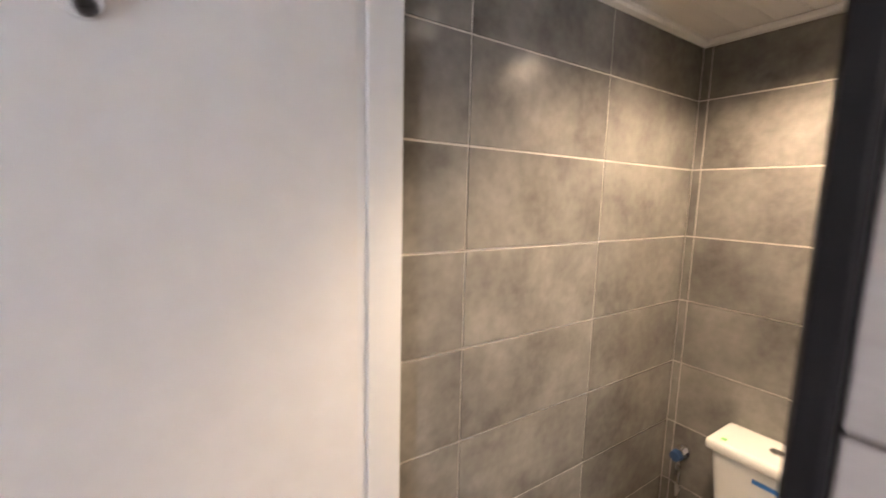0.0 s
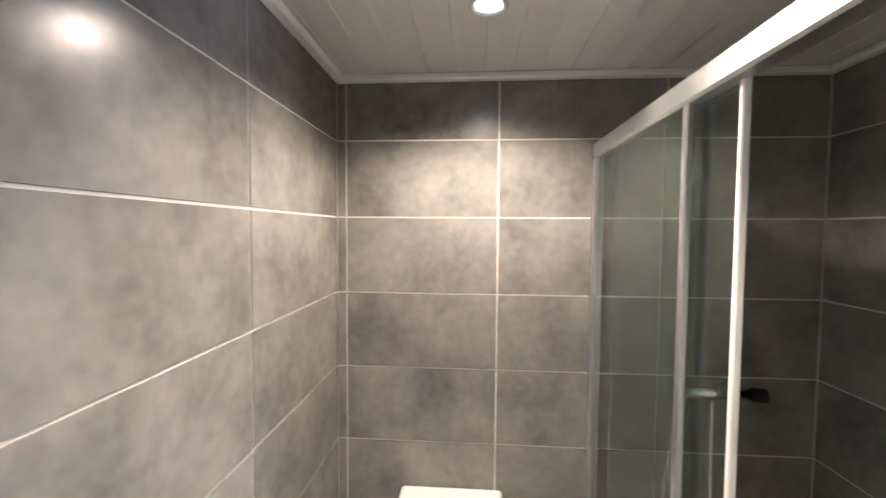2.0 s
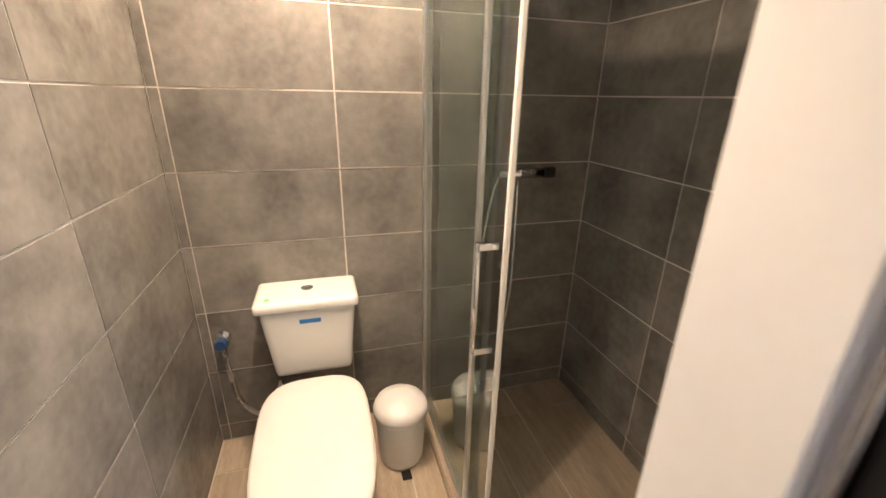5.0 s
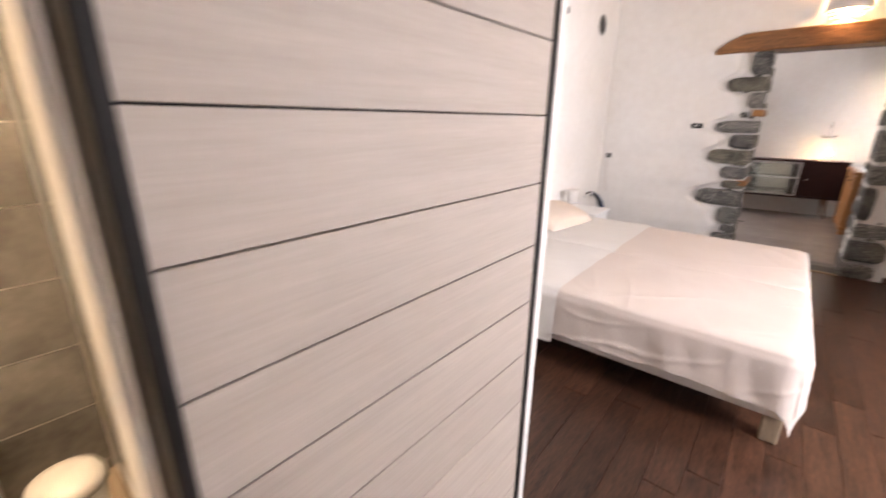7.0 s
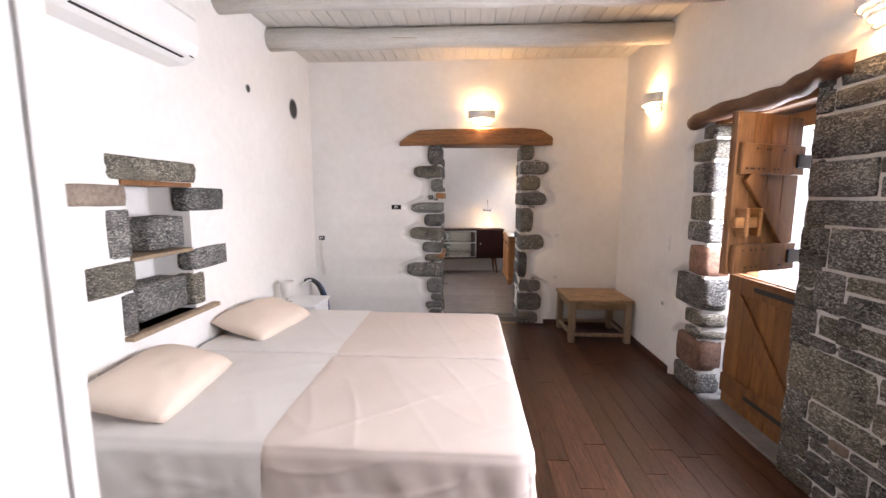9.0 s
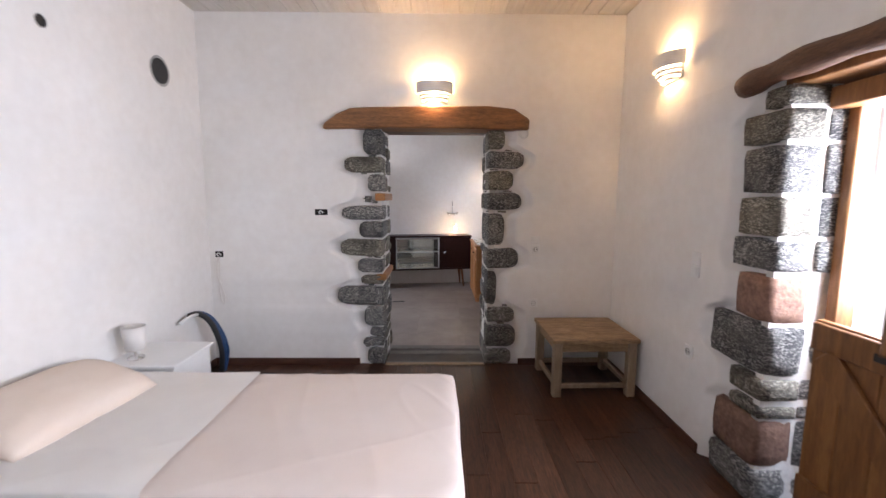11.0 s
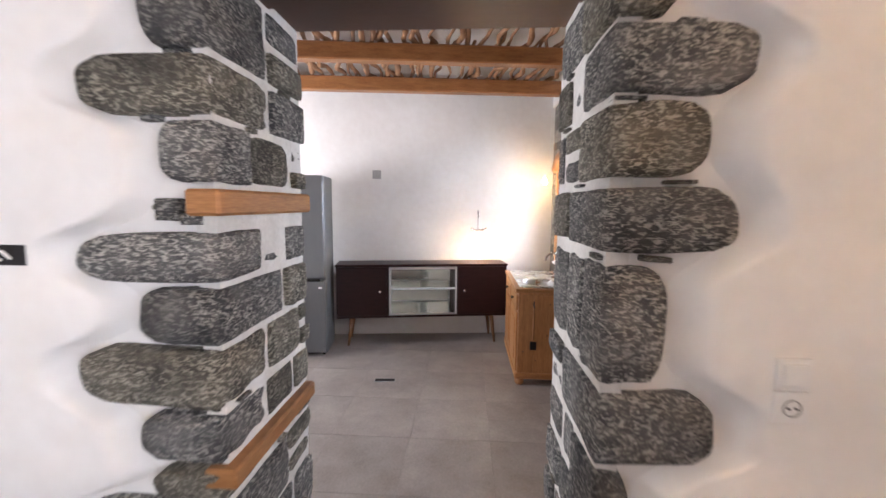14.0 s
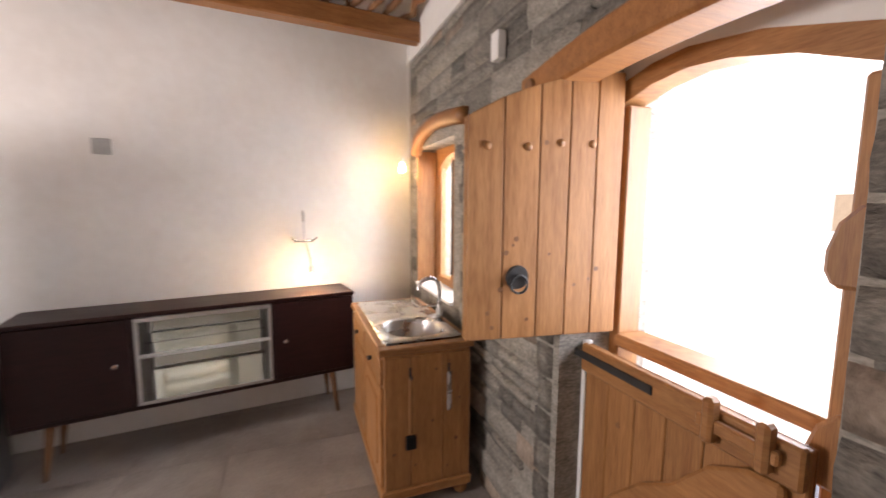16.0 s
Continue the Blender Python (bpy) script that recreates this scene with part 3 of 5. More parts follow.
setting("bath_ceiling", bm, BATH_PANEL, "white panelled bathroom ceiling with cornice", "ceiling")
setting("bath_floor", block(0.33, BX, BR, BL, -0.1, -0.002, 0), GROUT, "pale bathroom floor bed", "floor")
trim = thing("bath_cornice", "white plastic cornice round the bathroom ceiling", "trim", kind="structure")
for x0, x1, y0, y1 in ((BX - 0.04, BX, BR, BL), (0.44, BX - 0.04, BL - 0.04, BL), (0.44, BX - 0.04, BR, BR + 0.04)):
    part("cornice_strip", block(x0, x1, y0, y1, BT - 0.028, BT - 0.004, 0.006), PLASTIC, trim)
casing = thing("door_casing", "white painted casing of the bathroom opening", "trim", kind="structure")
part("casing_board", block(0.34, 0.424, 0.8, 0.905, 0, 2.3, 0.004), PLASTIC, casing)
part("casing_groove", block(0.318, 0.34, 0.806, 0.9, 0, 2.3, 0.002), PLASTIC, casing)
part("casing_board", block(0.335, 0.45, 0.063, 0.083, 0, 2.3, 0.004), PLASTIC, casing)
part("casing_head", block(0.335, 0.45, 0.083, 0.8, 2.27, 2.3, 0.004), PLASTIC, casing)

# kitchen shell
setting("kitchen_floor_base", block(KX - 0.5, 4.2, -11, YB, K - 0.2, K - 0.002, 0), KITCHEN_TILE, "grey joints of the kitchen floor", "floor")
wall = setting("kitchen_wall_south", block(-0.6, 6, -0.3, 0, K, KT + 0.2, 0), PLASTER, "smooth white plastered kitchen wall", "wall")
wall.matrix_world = KM
# gap in this unseen wall is made up, it only lets the fill through
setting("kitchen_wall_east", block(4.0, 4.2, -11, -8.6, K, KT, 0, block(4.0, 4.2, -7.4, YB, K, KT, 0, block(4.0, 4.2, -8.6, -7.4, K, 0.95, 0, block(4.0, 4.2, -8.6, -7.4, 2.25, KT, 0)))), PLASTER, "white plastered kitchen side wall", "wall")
setting("kitchen_wall_north_skin", block(KX, DX0 - 0.02, YB - 0.012, YB, K, KT, 0, block(DX1 + 0.02, 4.0, YB - 0.012, YB, K, KT, 0, block(DX0 - 0.02, DX1 + 0.02, YB - 0.012, YB, DZ + 0.1, KT, 0))), PLASTER, "white plaster on the kitchen side of the doorway", "wall")
setting("kitchen_wall_filler", block(XL, 4.2, YB - 0.012, YB + 0.3, K, KT, 0), PLASTER, "white plastered kitchen wall beside the doorway", "wall")
# stone wall with door and window openings
KD0, KD1, KDZ = -7.86, -6.85, 2.4
KW0, KW1, KWZ0, KWZ1 = -10.0, -9.12, 0.93, 2.12
kw = bmesh.new()
for y0, y1, z0, z1 in ((-11, KW0, K, KT), (KW0, KW1, K, KWZ0), (KW0, KW1, KWZ1, KT), (KW1, KD0, K, KT), (KD0, KD1, KDZ, KT), (KD1, YB, K, KT)):
    block(KX - 0.5, KX - 0.02, y0, y1, z0, z1, 0, kw)
stone_wall = setting("kitchen_wall_west", kw, SCHIST, "grey schist stone wall with door and window", "wall")
setting("kitchen_wall_band", block(KX - 0.02, KX + 0.006, -11, YB, 2.92, KT, 0), PLASTER, "white plaster band above the stone wall", "wall")
setting("kitchen_ceiling", block(KX - 0.5, 4.2, -11, YB, KT, KT + 0.1, 0), PLASTER, "white ceiling cloth above twisted branches", "ceiling")
steps = thing("threshold_step", "worn grey stone threshold between bedroom and kitchen", "step", kind="structure")
for name, y0, y1, top, mat in (("edge_strip", -5.75, -5.722, 0.008, STEP_STONE), ("slab", -5.97, -5.752, 0.002, DARK_STEP), ("edge_strip", -6.055, -5.972, 0.006, STEP_STONE), ("slab", -6.24, -6.057, -0.045, DARK_STEP), ("edge_strip", YB - 0.04, -6.242, -0.04, STEP_STONE)):
    part(name, block(DX0, DX1, y0, y1, -0.2, top, 0.006), mat, steps)
part("nosing", block(DX0 + 0.01, DX1 - 0.01, YW - 0.03, YW + 0.02, -0.02, 0.012, 0.004), GREY_WOOD, steps)
# skirting of the bedroom
skirt = thing("baseboard", "dark brown wooden baseboard along the white walls", "trim", kind="structure")
part("board", block(0.43, XL, YW, YW + 0.015, 0, 0.07, 0.003), DARK_TRIM, skirt)
part("board", block(XR, -1.13, YW, YW + 0.015, 0, 0.07, 0.003), DARK_TRIM, skirt)
part("board", block(XR, XR + 0.015, YW + 0.015, -4.26, 0, 0.07, 0.003), DARK_TRIM, skirt)
part("board", block(XL - 0.015, XL, YW + 0.015, -0.92, 0, 0.07, 0.003), DARK_TRIM, skirt)

# whitewashed round beams and boards of the bedroom
for k, y in enumerate((-4.68, -3.82, -2.97, -2.12, -1.27, -0.42, 0.42)):
    r = random.Random(k)
    pts = [(XR - 0.02 + (XL - XR + 0.04) * i / 9, y + r.uniform(-0.012, 0.012), 3.175 + r.uniform(-0.01, 0.01)) for i in range(10)]
    beam = thing("ceiling_beam", "round whitewashed log beam with long drying cracks", "beam", group="bedroom ceiling beams", kind="structure")
    part("log", tube(pts, [0.098 + r.uniform(-0.008, 0.01) for _ in pts], 14), WHITEWASH, beam, smooth=True)
    c = [(XR + 0.5 + i * 0.32, y - 0.005 * i % 0.03 + 0.088, 3.15 + 0.012 * math.sin(i + k)) for i in range(9)]
    part("crack", tube(c, 0.004, 5), GREY_WOOD, beam)
bm = bmesh.new()
x = XR
while x < XL:
    block(x + 0.003, min(x + 0.135, XL), YW, 1.0, TOP - 0.018, TOP - 0.001, 0.003, bm)
    x += 0.138
setting("ceiling_boards", bm, WHITE_BOARD, "white painted ceiling boards with narrow joints", "ceiling")

# kitchen roof: sawn beams with twisted branches laid over them
for k in range(4):
    v = 0.36 + 1.03 * k
    beam = thing("roof_beam", "orange varnished sawn pine roof beam", "beam", m=KM, group="kitchen roof beams", kind="structure")
    part("timber", block(-0.1, 5.2, v - 0.065, v + 0.065, 2.98, 3.14, 0.012), BEAM, beam)
bm = bmesh.new()
r = random.Random(11)
u = 0.02
while u < 5.0:
    v = -0.05
    while v < 3.9:
        length = r.uniform(0.9, 1.5)
        pts = []
        drift = r.uniform(-0.12, 0.12)
        for i in range(7):
            t = i / 6
            pts.append((u + drift * t + r.uniform(-0.045, 0.045), v + length * t, 3.185 + r.uniform(-0.022, 0.03)))
        rad = r.uniform(0.014, 0.032)
        path = smooth_path(pts, 2)
        path = [KM @ p for p in path]
        path = [p for p in path if p.y < YB - 0.03 and p.x < 3.95 and p.x > KX + 0.02]
        if len(path) > 2:
            tube(path, [rad * r.uniform(0.75, 1.25) for _ in path], 6, bm)
        v += length * r.uniform(0.85, 1.0)
    u += r.uniform(0.055, 0.13)
setting("ceiling_branches", bm, BRANCH, "twisted brown branches laid across the roof beams", "ceiling", True)

# ---- bathroom things ----
door = thing("sliding_door", "pale wood-plank sliding door with black metal frame, slid open", "door", kind="structure")
part("frame_side", block(0.262, 0.318, 0.049, 0.067, 0.02, 2.28, 0.003), BLACK, door, "black metal edge")
part("frame_side", block(0.268, 0.318, -0.768, -0.747, 0.02, 2.28, 0.003), BLACK, door, "black metal edge")
part("backing", block(0.296, 0.312, -0.747, 0.049, 0.02, 2.28, 0), BLACK, door)
part("edge_strip", block(0.3195, 0.329, 0.052, 0.074, 0.02, 2.28, 0.002), CHROME, door, "brushed metal strip")
z = 1.71
while z > 0.2:
    z -= 0.1525
while z < 2.28:
    part("plank", block(0.272, 0.3, -0.746, 0.048, max(z, 0.02) + 0.0015, min(z + 0.1525, 2.28) - 0.0015, 0.001), PALE_PLANK, door)
    z += 0.1525
part("rail", block(0.285, 0.318, -0.8, 0.85, 2.3, 2.34, 0.003), BLACK, door)

toilet = thing("toilet", "white ceramic close-coupled toilet with closed lid", "toilet")
bm = block(1.685, 1.885, 0.285, 0.645, 0.41, 0.728, 0.03, seg=3)
for v in bm.verts:
    f = (0.728 - v.co.z) / 0.318
    v.co.y += (0.465 - v.co.y) * 0.16 * f
    v.co.x += 0.035 * f * (v.co.x < 1.78)
part("tank", bm, CERAMIC, toilet, smooth=True)
part("tank_lid", block(1.668, 1.887, 0.272, 0.66, 0.73, 0.776, 0.02, seg=3), CERAMIC, toilet, smooth=True)
part("flush_button", lathe([(0.024, 0.775), (0.024, 0.782), (0.018, 0.784), (0.017, 0.781)], 20, centre=(1.78, 0.465)), CHROME, toilet, "round chrome push button")
part("sticker", block(1.682, 1.684, 0.42, 0.5, 0.675, 0.692, 0), BLUE, toilet, "blue paper sticker")
part("sticker", block(1.70, 1.72, 0.6, 0.618, 0.7765, 0.7778, 0), GREEN, toilet, "green paper sticker")


def bowl_outline(grow, cx=1.4, cy=0.465, half=0.19, front=0.4, back=0.26):
    pts = []
    for k in range(40):
        a = 2 * math.pi * k / 40
        c, s_ = math.cos(a), math.sin(a)
        e = 0.62
        px = cx + (front + grow if c < 0 else back + grow) * math.copysign(abs(c) ** e, c)
        py = cy + (half + grow) * math.copysign(abs(s_) ** e, s_)
        pts.append((px, py))
    return pts


def loft(layers, bm=None):
    bm = bm or bmesh.new()
    rings = [[bm.verts.new((u, v, z)) for u, v in pts] for pts, z in layers]
    for a, b in zip(rings, rings[1:]):
        for k in range(len(a)):
            j = (k + 1) % len(a)
            bm.faces.new((a[k], a[j], b[j], b[k]))
    bm.faces.new(rings[0][::-1]), bm.faces.new(rings[-1])
    return bm


def shrink(pts, f, dx=0.0):
    cx, cy = 1.45, 0.465
    return [(cx + (p - cx) * f + dx, cy + (q - cy) * f) for p, q in pts]


o = bowl_outline(0)
part("bowl", loft([(shrink(o, 0.62, 0.06), -0.005), (shrink(o, 0.58, 0.06), 0.1), (shrink(o, 0.68, 0.04), 0.22), (shrink(o, 0.88, 0.01), 0.33), (shrink(o, 0.97), 0.38), (shrink(o, 0.97), 0.398)]), CERAMIC, toilet, smooth=True)
part("seat", loft([(shrink(o, 1.0), 0.4), (shrink(o, 1.015), 0.408), (shrink(o, 1.01), 0.416)]), PLASTIC, toilet, smooth=True)
part("seat_lid", loft([(shrink(o, 1.0), 0.418), (shrink(o, 1.02), 0.424), (shrink(o, 1.015), 0.434), (shrink(o, 0.96), 0.441), (shrink(o, 0.6), 0.446)]), PLASTIC, toilet, smooth=True)
part("sticker", block(1.245, 1.25, 0.43, 0.5, 0.21, 0.235, 0), BLUE, toilet, "blue paper sticker")

valve = thing("toilet_spray_valve", "chrome wall valve with a braided hose beside the toilet", "valve")
part("wall_rose", rod((1.89, 0.82, 0.55), (1.87, 0.82, 0.55), 0.03), CHROME, valve)
part("body", rod((1.87, 0.82, 0.55), (1.82, 0.82, 0.55), 0.016), CHROME, valve)
part("handle", rod((1.825, 0.82, 0.55), (1.80, 0.82, 0.55), 0.026, 0.022), BLUE_HOSE, valve, "dark blue round knob")
part("hose", tube(smooth_path([(1.845, 0.82, 0.54), (1.84, 0.815, 0.42), (1.835, 0.79, 0.25), (1.835, 0.72, 0.16), (1.84, 0.66, 0.2), (1.85, 0.62, 0.3)]), 0.011), STEEL, valve, smooth=True)

bin_ = thing("waste_bin", "small white plastic bin with domed lid beside the toilet", "bin")
part("body", lathe([(0.085, -0.006), (0.095, 0.02), (0.108, 0.235), (0.109, 0.25)], 28, centre=(1.6, 0.13)), PLASTIC, bin_, smooth=True)
part("lid", lathe([(0.115, 0.247), (0.116, 0.272), (0.104, 0.3), (0.06, 0.315), (0.01, 0.319)], 28, centre=(1.6, 0.13)), PLASTIC, bin_, smooth=True)
part("pedal", block(1.46, 1.5, 0.11, 0.15, 0.0, 0.012, 0.003), BLACK, bin_, "black foot pedal")

SY = -0.055
shower = thing("shower_enclosure", "glass shower enclosure with aluminium rails, sliding door half open", "shower")
part("head_rail", block(0.46, 1.885, SY - 0.025, SY + 0.02, 2.02, 2.075, 0.006), ALU, shower)
part("floor_rail", block(0.46, 1.885, SY - 0.025, SY + 0.02, 0.045, 0.07, 0.004), ALU, shower)
part("tray_edge", block(0.46, 1.885, SY - 0.045, SY + 0.045, -0.008, 0.045, 0.008), BATH_FLOOR, shower, "pale tiled sill")
part("wall_profile", block(1.86, 1.888, SY - 0.02, SY + 0.02, 0.07, 2.02, 0.003), ALU, shower)
part("wall_profile", block(0.445, 0.47, SY - 0.02, SY + 0.02, 0.07, 2.02, 0.003), ALU, shower)
fixed = part("fixed_pane", block(1.25, 1.862, SY + 0.006, SY + 0.012, 0.07, 2.02, 0), SHOWER_GLASS, shower, "clear glass pane")
slide = part("sliding_pane", block(1.11, 1.72, SY - 0.016, SY - 0.010, 0.07, 2.03, 0), SHOWER_GLASS, shower, "clear glass pane")
part("pane_profile", block(1.235, 1.255, SY + 0.002, SY + 0.018, 0.07, 2.02, 0.003), ALU, shower)
part("pane_profile", block(1.1, 1.112, SY - 0.022, SY - 0.006, 0.06, 2.03, 0.003), PLASTIC, shower, "white edge profile")
handle = part("door_handle", rod((1.15, SY + 0.045, 0.81), (1.15, SY + 0.045, 1.15), 0.008), CHROME, shower, smooth=True)
part("stand_off", block(1.135, 1.165, SY - 0.01, SY + 0.05, 1.13, 1.15, 0.003), CHROME, handle)
part("stand_off", block(1.135, 1.165, SY - 0.01, SY + 0.05, 0.81, 0.83, 0.003), CHROME, handle)

mixer = thing("shower_mixer", "chrome shower mixer with hose on the dark tiled wall", "tap")
part("body", rod((1.82, -0.36, 1.2), (1.82, -0.56, 1.2), 0.021), CHROME, mixer, smooth=True)
part("connector", rod((1.888, -0.385, 1.2), (1.82, -0.385, 1.2), 0.026, 0.018), CHROME, mixer, smooth=True)
part("connector", rod((1.888, -0.535, 1.2), (1.82, -0.535, 1.2), 0.026, 0.018), CHROME, mixer, smooth=True)
part("lever", block(1.71, 1.825, -0.475, -0.445, 1.215, 1.235, 0.006), CHROME, mixer)
part("dial", rod((1.8, -0.56, 1.205), (1.79, -0.6, 1.205), 0.024), BLACK, mixer, "black round knob")
part("hose", tube(smooth_path([(1.82, -0.36, 1.19), (1.82, -0.33, 1.1), (1.82, -0.29, 0.8), (1.82, -0.29, 0.55), (1.82, -0.34, 0.42), (1.82, -0.42, 0.45), (1.82, -0.45, 0.7), (1.83, -0.45, 1.17)]), 0.0065), CHROME, mixer, smooth=True)

for n, (x, y) in enumerate(((1.42, 0.36), (0.85, 0.36))):
    lamp = thing("ceiling_downlight", "round white recessed downlight, lit, in the bathroom ceiling", "lamp", group="bathroom downlights")
    part("ring", lathe([(0.047, BT - 0.002), (0.05, BT - 0.008), (0.04, BT - 0.012), (0.034, BT - 0.004)], 28, centre=(x, y)), PLASTIC, lamp, smooth=True)
    part("lens", lathe([(0.033, BT - 0.004), (0.033, BT - 0.006)], 28, centre=(x, y)), DOWNLIGHT, lamp, "glowing round lens")
vent = thing("ceiling_vent", "round grey extractor vent in the bathroom ceiling", "vent")
part("ring", lathe([(0.062, BT - 0.001), (0.06, BT - 0.012), (0.045, BT - 0.014), (0.043, BT - 0.004)], 28, centre=(1.26, 0.78)), GREY_PLASTIC, vent, smooth=True)
part("grille", block(1.235, 1.285, 0.755, 0.805, BT - 0.012, BT - 0.003, 0.003), PLASTIC, vent)

knob = thing("wall_hook", "small dark and chrome hook on the white wall", "hook")
part("rose", rod((-0.09, 0.8, 1.93), (-0.09, 0.785, 1.93), 0.026), CHROME, knob)
part("peg", rod((-0.09, 0.785, 1.93), (-0.09, 0.74, 1.935), 0.012, 0.016), BLACK, knob, "dark round peg")

# ---- bedroom things ----
def drape(x0, x1, y0, y1, top, side_drop, foot_drop, seed, n=(150, 110), lift=0.0, corner=0.09):
    """A sheet laid over a mattress: long slack creases on top, hanging round the foot and one side."""
    bm = bmesh.new()
    w, length = (y1 - y0) + side_drop, (x1 - x0) + foot_drop
    rows = []
    for i in range(n[0] + 1):
        row = []
        s_ = -foot_drop + length * i / n[0]
        for j in range(n[1] + 1):
            t = w * j / n[1]
            ax = max(0, corner - s_) if foot_drop else 0.0
            ay = max(0, t - (y1 - y0 - corner))
            d = math.hypot(ax, ay)
            x, y, z = x0 + s_, y0 + t, top
            over = max(0, d - corner)
            if d > 1e-6:
                out = corner * math.sin(min(1.0, d / corner) * math.pi / 2) + (0.012 + lift) * min(1, over / 0.03) + 0.05 * over
                x = x0 + corner - ax / d * out if ax else x
                y = y1 - corner + ay / d * out if ay else y
                z -= 0.022 * min(1, d / corner) ** 2 + over
            if over:
                along = (x + y * 0.35) if ay >= ax else (y + x * 0.35)
                hang = min(1, over / 0.14)
                fold = noise.noise(Vector((along * 4.2 + seed, over * 1.1, seed))) + 0.5 * noise.noise(Vector((along * 10 + over * 3, over * 3.5, seed + 2)))
                slack = (1 - abs(noise.noise(Vector((along * 1.3 + over * 2.0, over * 7 - along * 1.6, seed + 4))))) ** 9
                push = hang * (0.014 * fold + 0.008 * slack)
                x -= push * ax / d
                y += push * ay / d
                z += 0.02 * hang * noise.noise(Vector((along * 2.2, seed, 1.0)))
            else:
                long_a = (1 - abs(noise.noise(Vector((x * 0.7 + y * 0.35 + seed, y * 3.4 - x * 1.9, 3.3))))) ** 16
                long_b = (1 - abs(noise.noise(Vector((x * 2.8 + y * 1.5 + seed, y * 0.6 - x * 0.4, 7.7))))) ** 18
                swell = noise.noise(Vector((x * 1.8 + seed, y * 1.8, 0.5)))
                fade = 0.35 + 0.65 * max(0, noise.noise(Vector((x * 1.5, y * 1.5, seed + 9))) + 0.4)
                z += 0.005 * swell + fade * (0.008 * long_a + 0.006 * long_b)
            row.append(bm.verts.new((x, y, z + lift)))
        rows.append(row)
    for a, b in zip(rows, rows[1:]):
        for k in range(n[1]):
            bm.faces.new((a[k], b[k], b[k + 1], a[k + 1]))
    bmesh.ops.recalc_face_normals(bm, faces=bm.faces)
    if sum(f.normal.z for f in bm.faces) < 0:
        bmesh.ops.reverse_faces(bm, faces=bm.faces)
    return bm


def pillow_mesh(lx, ly, h):
    bm = bmesh.new()
    n = 22
    for side in (1, -1):
        rows = []
        for i in range(n + 1):
            row = []
            for j in range(n + 1):
                u, v = 2 * i / n - 1, 2 * j / n - 1
                full = max(0, (1 - abs(u) ** 2.6) * (1 - abs(v) ** 2.6)) ** 0.42
                pinch = 1 - 0.07 * (abs(u) * abs(v)) ** 2 - 0.05 * (1 - abs(u * v)) * max(abs(u), abs(v)) ** 6
                z = side * h * full * (0.62 if side > 0 else 0.3) + 0.008 * noise.noise(Vector((u * 3, v * 3, side))) * full
                row.append(bm.verts.new((u * lx / 2 * pinch, v * ly / 2 * pinch, z)))
            rows.append(row)
        for a, b in zip(rows, rows[1:]):
            for k in range(n):
                f = (a[k], b[k], b[k + 1], a[k + 1])
                bm.faces.new(f if side > 0 else f[::-1])
    bmesh.ops.remove_doubles(bm, verts=bm.verts, dist=0.0005)
    return bm


BH = 0.53
for n, (y0, y1) in enumerate(((-3.17, -2.15), (-4.28, -3.22))):
    bed = thing("single_bed", "white single bed with wooden legs and a mattress", "bed", group="two single beds side by side")
    part("side_board", block(-0.42, 1.8, y1 - 0.05, y1 - 0.02, 0.17, 0.26, 0.004), BED_BASE, bed)
    part("side_board", block(-0.42, 1.8, y0 + 0.02, y0 + 0.05, 0.17, 0.26, 0.004), BED_BASE, bed)
    part("foot_board", block(-0.42, -0.39, y0 + 0.05, y1 - 0.05, 0.17, 0.26, 0.004), BED_BASE, bed)
    part("slat_base", block(-0.39, 1.8, y0 + 0.05, y1 - 0.05, 0.2, 0.255, 0), BED_BASE, bed)
    part("mattress", block(-0.41, 1.82, y0 + 0.025, y1 - 0.025, 0.262, BH - 0.012, 0.04, seg=3), SHEET_FOLD, bed, smooth=True)
    for x in (-0.37, 1.72):
        for y in (y0 + 0.1, y1 - 0.1):
            part("leg", block(x - 0.04, x + 0.04, y - 0.04, y + 0.04, 0, 0.2, 0.006), GREY_WOOD, bed, "square wooden leg")
    sheet = tagged(link_mesh("bed_sheet", drape(-0.44, 1.1, y0, y1, BH, 0.27 if n == 0 else 0.05, 0.24, 3 + 5 * n), SHEET, True), "creased cream bed sheet hanging over the bed edge", "sheet", "bed linen")
    fold = tagged(link_mesh("folded_sheet", drape(0.78, 1.81, y0, y1, BH, 0.34 if n == 0 else 0.06, 0.0, 9 + 4 * n, n=(60, 80), lift=0.012), SHEET_FOLD, True), "white sheet folded back below the pillow", "sheet", "bed linen")
    pil = tagged(link_mesh("pillow", pillow_mesh(0.5, 0.78, 0.17), PILLOW, True), "plump cream pillow lying at the bed head", "pillow", "bed pillows")
    pil.matrix_world = pose(1.58, (y0 + y1) / 2 + (0.08 if n == 0 else -0.02), BH + 0.075, 0, -14, 6 - 14 * n)

table = thing("side_table", "low rustic wooden table with plank top and stretchers", "table", pose(-1.635, -5.32, 0, 0, 0, 1))
for k in range(4):
    part("top_plank", block(-0.36, 0.36, -0.32 + 0.16 * k + 0.001, -0.16 + 0.16 * k - 0.001, 0.465, 0.5, 0.004), TABLE_WOOD, table)
